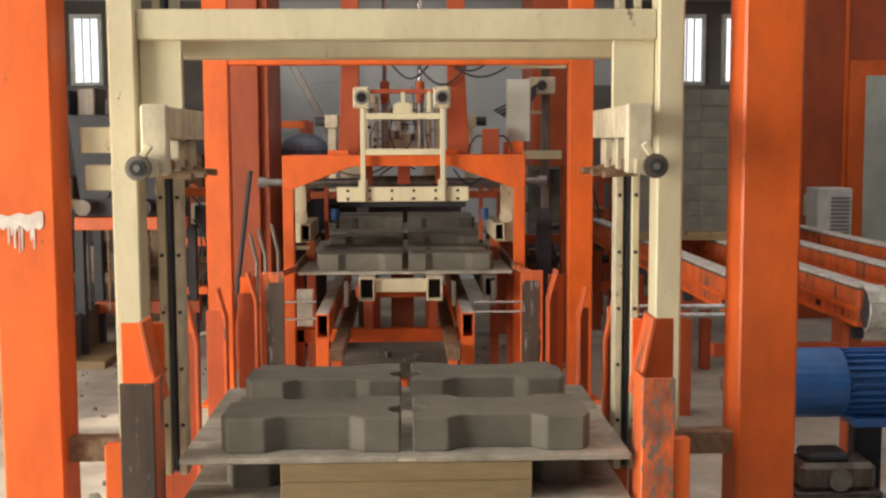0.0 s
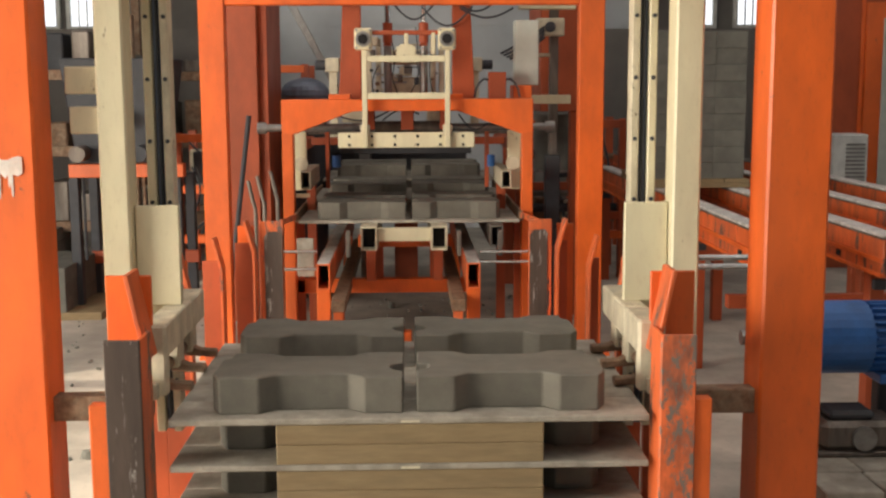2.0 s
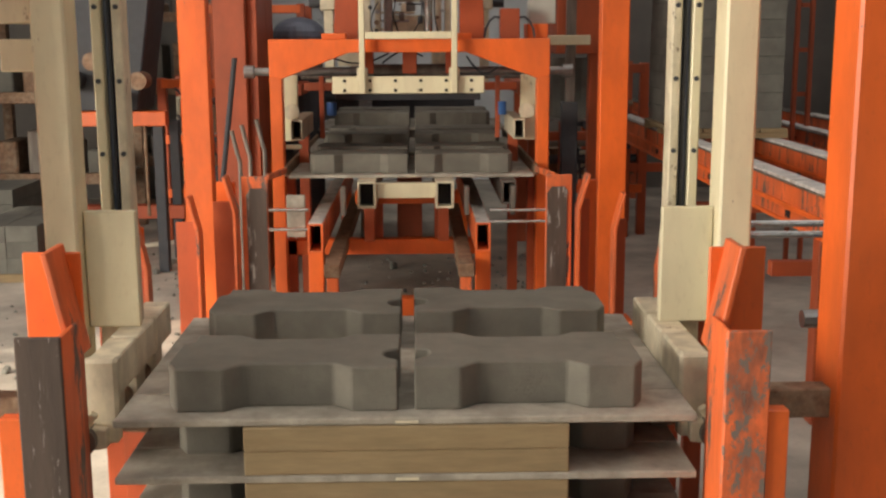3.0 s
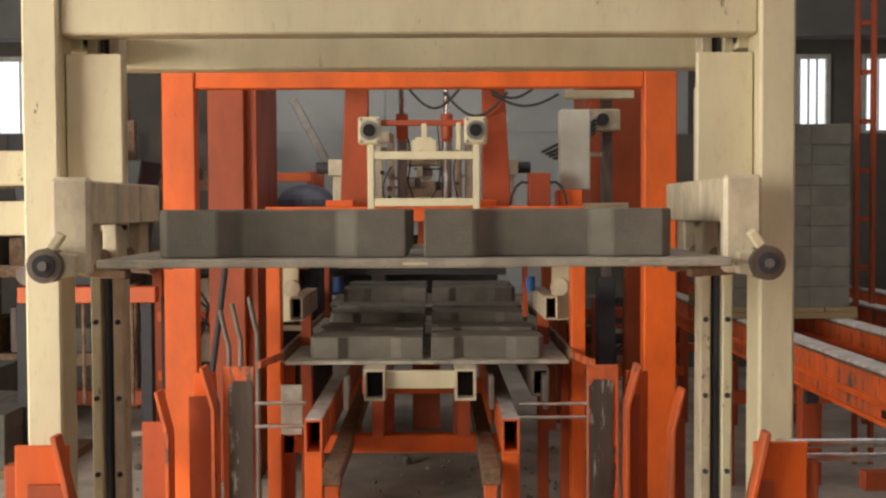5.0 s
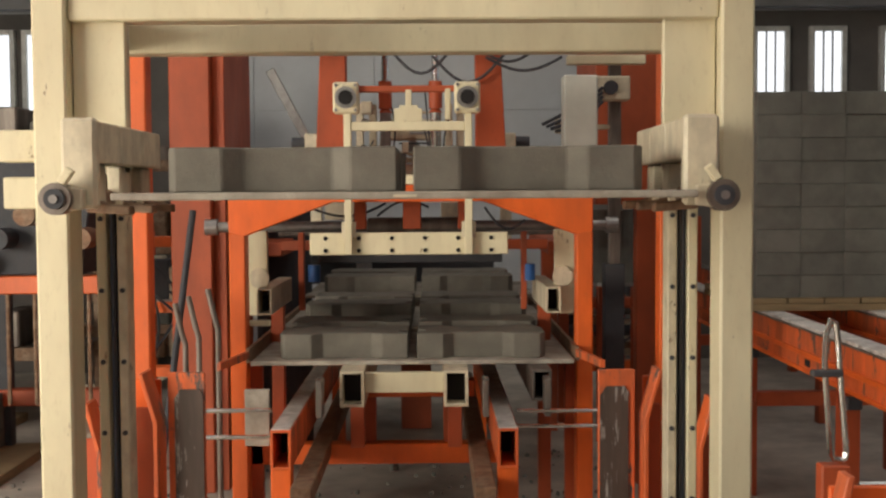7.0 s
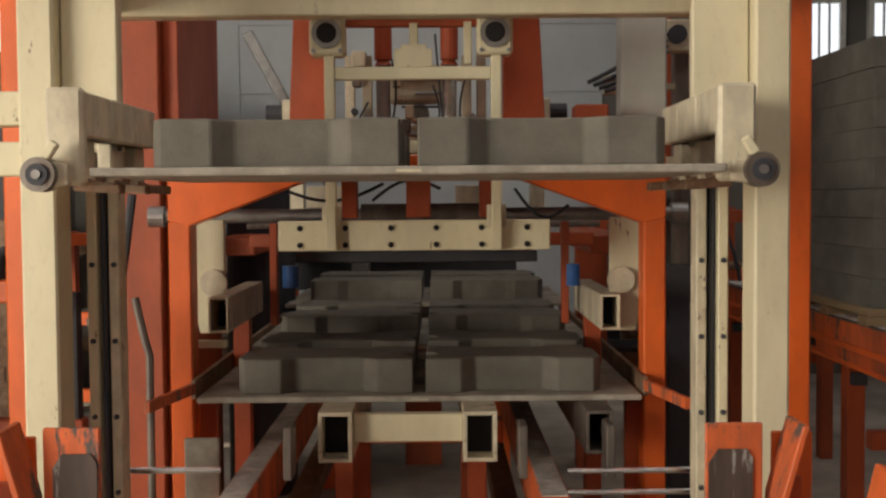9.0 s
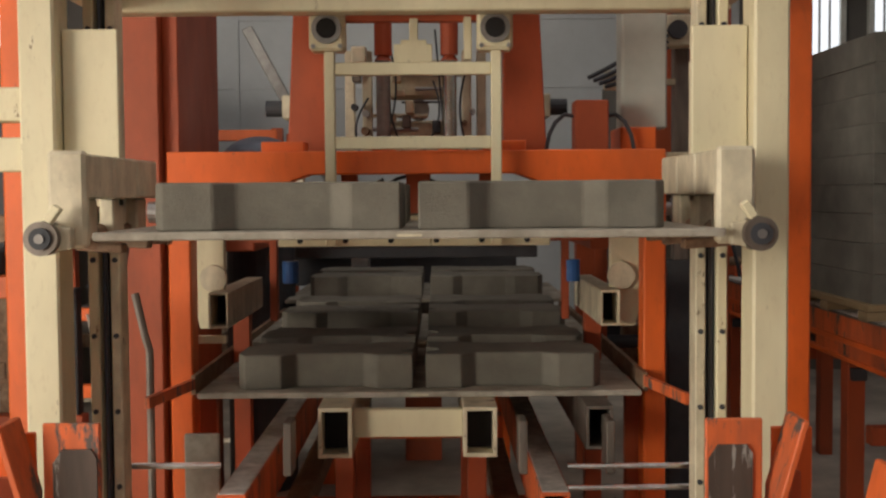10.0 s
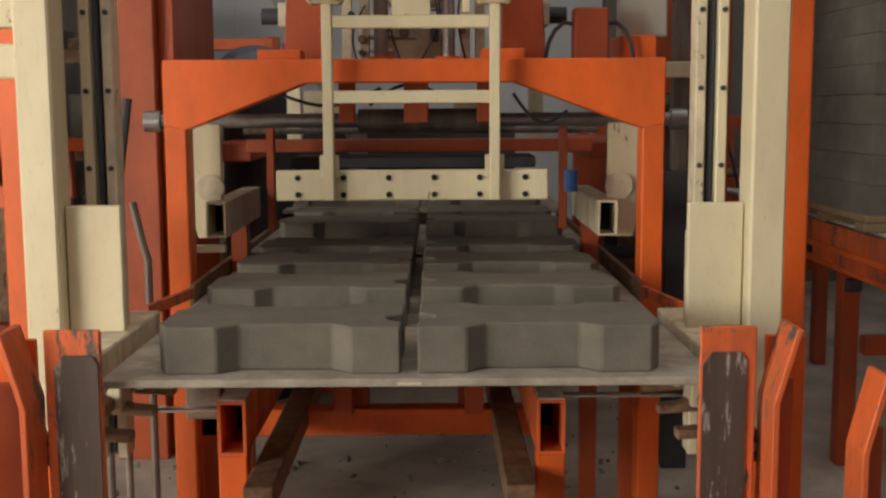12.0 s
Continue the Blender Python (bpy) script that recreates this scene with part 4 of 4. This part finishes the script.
def feeder(x, y, seed, label, w=0.8, top=1.35):
    """A crowded low machine: frame, boxes, rollers, pipes and hoses."""
    r = random.Random(seed)
    g = thing("feeder_machine", label, "machine", (x, y, 0), "feeder machines")
    for sx in (0, w):
        for sy in (0, 0.7):
            part("leg", box(sx - 0.035, sx + 0.035, sy - 0.035, sy + 0.035, 0, top, 0.003), ORANGE_DEEP_SHADED, g)
    for z in (0.35, 0.78, top - 0.08):
        part("frame_bar", box(0, w, -0.04, 0.04, z, z + 0.07, 0.003), r.choice((ORANGE, ORANGE_DEEP_SHADED)), g)
    for i in range(10):
        a, z = r.uniform(0.02, w - 0.2), r.choice((0.421, 0.851))
        part("gear_box", box(a, a + r.uniform(0.08, 0.2), 0.06 + 0.05 * i, 0.1 + 0.05 * i + r.uniform(0.05, 0.2), z, z + r.uniform(0.1, 0.3), 0.01), r.choice((DARK, WORN, CREAM_DIRTY, RUST, DARK)), g)
    for i in range(5):
        z = r.uniform(0.5, top - 0.15)
        part("roller", cyl(bmesh.new(), (0.04, 0.05 + 0.1 * i, z), (w - 0.04, 0.05 + 0.1 * i, z), r.uniform(0.02, 0.045), 14), r.choice((STEEL, DARK, RUST)), g)
    for i in range(6 if top > 1 else 1):
        a = Vector((r.uniform(0.05, w - 0.05), -0.06, r.uniform(0.4, 0.7)))
        b2 = Vector((r.uniform(0.05, w - 0.05), -0.06, r.uniform(0.9, top)))
        pts = [a.lerp(b2, k / 8) + Vector((0.08 * math.sin(math.pi * k / 8), -0.05 * math.sin(math.pi * k / 8), 0)) for k in range(9)]
        part("hose", rod(pts, 0.010, 6), DARK, g)
    return g


feeder(1.0, 8.3, 21, "dark crowded feeder machine in an orange frame", 0.9, 1.4)
feeder(-1.95, 8.2, 22, "orange framed feeder machine with dusty rollers", 0.65, 1.3)
feeder(-1.75, 9.3, 23, "orange framed feeder machine with dusty rollers", 0.8, 1.9)


def swing_arm():
    g = thing("swing_arm", "cream jointed arm with black hoses above the press", "arm", (0.93, 6.36, 0))
    part("column", box(0.085, 0.145, 0.0, 0.06, 1.2, 2.25, 0.004), WORN, g)
    part("column_foot", box(0.06, 0.16, -0.02, 0.08, 0, 1.2, 0.004), DARK, g)
    part("head", box(-0.02, 0.17, -0.12, -0.02, 2.02, 2.14, 0.008), CREAM_DIRTY, g)
    part("top_arm", box(-0.14, 0.25, -0.10, -0.04, 2.20, 2.245, 0.004), CREAM, g)
    part("lower_arm", box(-0.18, 0.22, -0.10, -0.04, 1.56, 1.62, 0.004), CREAM, g)
    part("joint", cyl(bmesh.new(), (0.07, -0.15, 2.08), (0.07, -0.12, 2.08), 0.035, 16), DARK, g)
    part("valve_box", box(-0.20, -0.13, -0.13, -0.05, 1.86, 1.93, 0.006), CREAM_DIRTY, g)
    part("valve_bracket", box(-0.18, 0.08, -0.05, -0.02, 1.88, 1.905, 0.003), CREAM_DIRTY, g)
    for k in range(4):
        a, b2 = Vector((0.03, -0.14, 2.08 - 0.022 * k)), Vector((-0.27 + 0.02 * k, -0.14 - 0.012 * k, 1.90 - 0.012 * k))
        pts = [a.lerp(b2, i / 8) + Vector((0, 0, (-0.012 - 0.006 * k) * math.sin(math.pi * i / 8))) for i in range(9)]
        part("hose", rod(pts, 0.009, 6), DARK, g, "black rubber hose")


swing_arm()


def ladder_mast():
    g = thing("ladder_mast", "red orange lattice ladder mast", "mast", (2.66, 6.9, 0))
    for x in (0, 0.10):
        part("stile", box(x - 0.014, x + 0.014, -0.02, 0.02, 0, 4.2, 0.003), ORANGE_DEEP_SHADED, g)
    for i in range(13):
        part("rung", box(0.02, 0.08, -0.012, 0.012, 0.3 + 0.3 * i, 0.33 + 0.3 * i, 0.002), ORANGE_DEEP_SHADED, g)


def cabin():
    g = thing("control_cabin", "orange control cabin with a pale door panel", "cabin", (0, 0, 0))
    part("shell", box(3.75, 6.5, 8.7, 8.95, 0, 3.3, 0.01), ORANGE_DEEP_SHADED, g)
    part("front_panel", box(4.16, 6.4, 8.66, 8.699, 0.35, 2.42, 0.006), ORANGE, g)
    part("door_panel", box(4.31, 5.3, 8.64, 8.659, 0.45, 2.28, 0.005), GREY_DOOR, g, "pale grey green door panel")
    part("wall_stripe", box(4.12, 4.155, 8.68, 8.699, 0.3, 3.2, 0.003), ORANGE, g)
    a = thing("air_conditioner", "off-white wall air conditioner with a side grille", "air conditioner", (3.93, 8.5, 0.55))
    part("case", box(-0.14, 0.18, -0.12, 0.199, 0, 0.70, 0.012), WHITE, a)
    for i in range(16):
        part("grille_slat", box(-0.02, 0.15, -0.128, -0.121, 0.06 + i * 0.036, 0.078 + i * 0.036, 0.001), STEEL, a)
    n = thing("notice_board", "pale grey blank plate on the cabin wall", "plate", (3.86, 8.69, 0.98))
    part("plate", box(-0.09, 0.02, -0.012, 0.009, 0, 0.2, 0.003), GREY_DOOR, n)


ladder_mast()
cabin()


def left_yard():
    # racks and machine parts of the left side, its shade put into dark colours
    r = random.Random(11)
    for n, (x, y) in enumerate(((-2.9, 8.3), (-2.2, 9.6), (-4.2, 7.2))):
        g = thing("steel_rack", "orange steel rack loaded with grey parts", "rack", (x, y, 0), "left racks")
        w = 0.55
        for sx in (-w, w):
            for sy in (0, 0.7):
                # orange racks take a rust brown that stands for their shade
                part("upright", box(sx - 0.04, sx + 0.04, sy - 0.04, sy + 0.04, 0, 2.3 + 0.3 * (n % 2), 0.004), RUST, g)
        for z in (0.45, 1.1, 1.75):
            part("shelf_beam", box(-w, w, -0.05, 0.0, z, z + 0.09, 0.004), RUST, g)
            part("shelf", box(-w, w, 0, 0.7, z + 0.05, z + 0.07, 0.002), WORN, g)
            for k in range(4):
                a = -w + 0.1 + k * 0.24
                part("stored_part", box(a, a + r.uniform(0.12, 0.2), 0.1, 0.5, z + 0.071, z + 0.071 + r.uniform(0.1, 0.4), 0.012), r.choice((CURED, WORN, DARK, RUST)), g)
    g = thing("spare_machine", "dark idle machine with a hopper in an orange frame", "machine", (-2.05, 6.9, 0))
    part("frame", box(-0.45, 0.40, 0, 0.10, 1.02, 1.12, 0.006), ORANGE, g)
    part("frame", box(-0.45, 0.40, 0.5, 0.6, 0.3, 0.4, 0.006), ORANGE_DEEP_SHADED, g)
    for x in (-0.42, 0.34):
        for y in (0.0, 0.52):
            # legs coloured near black for the shadow under the frame
            part("leg", box(x - 0.035, x + 0.035, y, y + 0.08, 0, 1.02, 0.004), DARK, g)
    part("hopper", prism([(-0.40, 1.12), (0.2, 1.12), (0.32, 1.9), (-0.5, 1.9)], 0.5, "y", 0.05, 0.01), DARK, g)
    for k in range(5):
        x = -0.35 + 0.15 * k
        part("motor", cyl(bmesh.new(), (x, -0.12, 1.2 + 0.13 * (k % 3)), (x, 0.05, 1.2 + 0.13 * (k % 3)), 0.06, 18), r.choice((WORN, RUST, DARK)), g)
        part("pipe", rod([(x, 0.02, 0.4), (x, 0.02, 1.02)], 0.012), r.choice((RUST, DARK)), g)
    for i, (x, y, c) in enumerate(((-3.4, 7.6, 4), (-2.9, 6.6, 3))):
        s = cured_stack(x, y, 2, c, 0.06, "left stacks")
        s["label"] = "low stack of grey blocks on the shaded floor"
        setting("stack_bed", box(x - 0.02, x + 0.68, y, y + 0.9, 0, 0.058, 0.003), TIMBER, "timber bed under a low block stack", "timber")


left_yard()
# added screen, dark so that the left background stays in shade
setting("wall_partition", box(-6.6, -1.9, 10.6, 10.75, 0, 2.3, 0), CONCRETE_WALL, "dark grey low screen added to dim the left background", "wall")


def crumbs():
    """Concrete crumbs and dust lumps on the floor."""
    r = random.Random(31)
    bm = bmesh.new()
    for i in range(420):
        x, y = r.choice(((r.uniform(-1.3, 1.3), r.uniform(4.9, 7.4)), (r.uniform(-3.2, -1.3), r.uniform(2.5, 8))))
        s = r.uniform(0.006, 0.022) * (2.2 if r.random() < 0.06 else 1)
        m = Matrix.Translation((x, y, s * 0.35)) @ pose(0, 0, 0, r.uniform(0, 90), r.uniform(0, 90), r.uniform(0, 360)) @ Matrix.Diagonal((s, s * r.uniform(0.5, 1), s * 0.6, 1))
        bmesh.ops.create_icosphere(bm, subdivisions=1, radius=1.0, matrix=m)
    solid("floor_crumbs", bm, CURED, "grey concrete crumbs scattered on the floor", "crumbs", kind="stuff")


crumbs()


def roof_frame():
    for y in (1.5, 4.5, 7.5, 10.5):
        g = thing("roof_truss", "dark steel roof truss", "truss", (0, y, 0), "roof trusses", "structure")
        part("bottom_chord", box(-6.7, 6.7, -0.05, 0.05, 3.75, 3.87, 0.004), STEEL, g)
        part("top_chord", box(-6.7, 6.7, -0.05, 0.05, 5.3, 5.42, 0.004), STEEL, g)
        for k in range(12):
            a = Vector((-6.6 + 1.1 * k, 0, 3.85 if k % 2 else 5.3))
            b = Vector((-5.5 + 1.1 * k, 0, 5.3 if k % 2 else 3.85))
            part("brace", rod([a, b], 0.035, 6), STEEL, g)


roof_frame()

WINDOWS = ((3.35, 3.62), (3.92, 4.19), (4.62, 5.0), (5.7, 6.4), (-3.88, -3.6), (-4.75, -4.05))
for i, (x0, x1) in enumerate(WINDOWS):
    window("window_%d" % (i + 1), x0, x1, 11.94, 2.40, 3.15 if i != 3 else 3.6, 2)


# ---- what moves ----
def motions():
    along = [(0.0, 1.995), (1.5, 1.995), (2.0, 2.03), (2.5, 2.055), (2.7, 2.07), (4.3, 2.72), (4.5, 2.762), (5.0, 2.783), (5.5, 2.79), (6.0, 3.012), (6.5, 3.303),
             (7.0, 3.662), (7.2, 3.81), (8.0, 4.40), (8.8, 4.742), (9.0, 4.763), (9.5, 4.773), (12.0, 4.773)]
    height = [(0.0, 1.625), (0.5, 1.424), (1.0, 1.202), (1.5, 1.004), (2.0, 0.803), (2.5, 0.665), (2.7, 0.65), (3.0, 0.66), (3.15, 0.745), (4.3, 1.20), (4.5, 1.282),
              (5.0, 1.485), (5.3, 1.574), (5.5, 1.592), (6.0, 1.59), (6.5, 1.582), (7.0, 1.570), (9.0, 1.537), (9.6, 1.533), (10.0, 1.388),
              (10.5, 1.20), (11.0, 0.998), (11.35, 0.862), (11.5, 0.805), (12.0, 0.715)]

    def value(rows, t):
        for (a, va), (b, vb) in zip(rows, rows[1:]):
            if a <= t <= b:
                return va + (vb - va) * (t - a) / (b - a)
        return rows[-1][1]

    sway = [(0.0, 0.0), (6.0, 0.0), (6.5, 0.014), (7.0, 0.026), (7.2, 0.026), (8.8, 0.0), (12.0, 0.0)]
    walk(CARRIAGE, [(t, pose(0.012 + 0.35 * value(sway, t), y, 0)) for t, y in along])
    drop = [(0.0, 0), (11.6, 0), (11.7, -0.012), (11.8, -0.05), (11.9, -0.092), (12.0, -0.138)]
    walk(bpy.data.objects["tamper"], [(t, pose(0, 0, z)) for t, z in drop])
    walk(LIFT, [(t, pose(0, 0, z)) for t, z in height])
    times = sorted({0.0, 1.5, 2.0, 2.5, 2.7, 2.9, 3.0, 3.15, 3.5, 4.1} | {t for t, _ in along if t > 3} | {t for t, _ in height if 3 < t <= 11.35} | {12.0})
    # the stack is fed forward while its top pallet is lifted off
    feed = [(0.0, 0.0), (2.7, 0.0), (2.9, 0.05), (3.5, 0.40), (4.1, 0.735), (4.3, 0.795), (4.5, 0.837), (5.0, 0.85), (12.0, 0.85)]
    for ob in STACK:
        p, turn = ob.location.copy(), math.degrees(ob.rotation_euler.z)
        walk(ob, [(t, pose(p.x, p.y + y, p.z, 0, 0, turn)) for t, y in feed])
    things = [MOVING[0], *MOVING[1]]
    starts = [(ob.location.copy(), ob.rotation_euler.z) for ob in things]
    for ob, (p, turn) in zip(things, starts):
        rows = []
        for t in times:
            y = value(feed, t) if t <= 4.3 else value(along, t) - 0.425 - 1.50
            z = 0.745 if t <= 3.15 else max(0.862 if t >= 11.35 else 0, value(height, t))
            rows.append((t, pose(p.x + value(sway, t), p.y + y, p.z - 0.745 + z, 0, 0, math.degrees(turn))))
        walk(ob, rows)


motions()
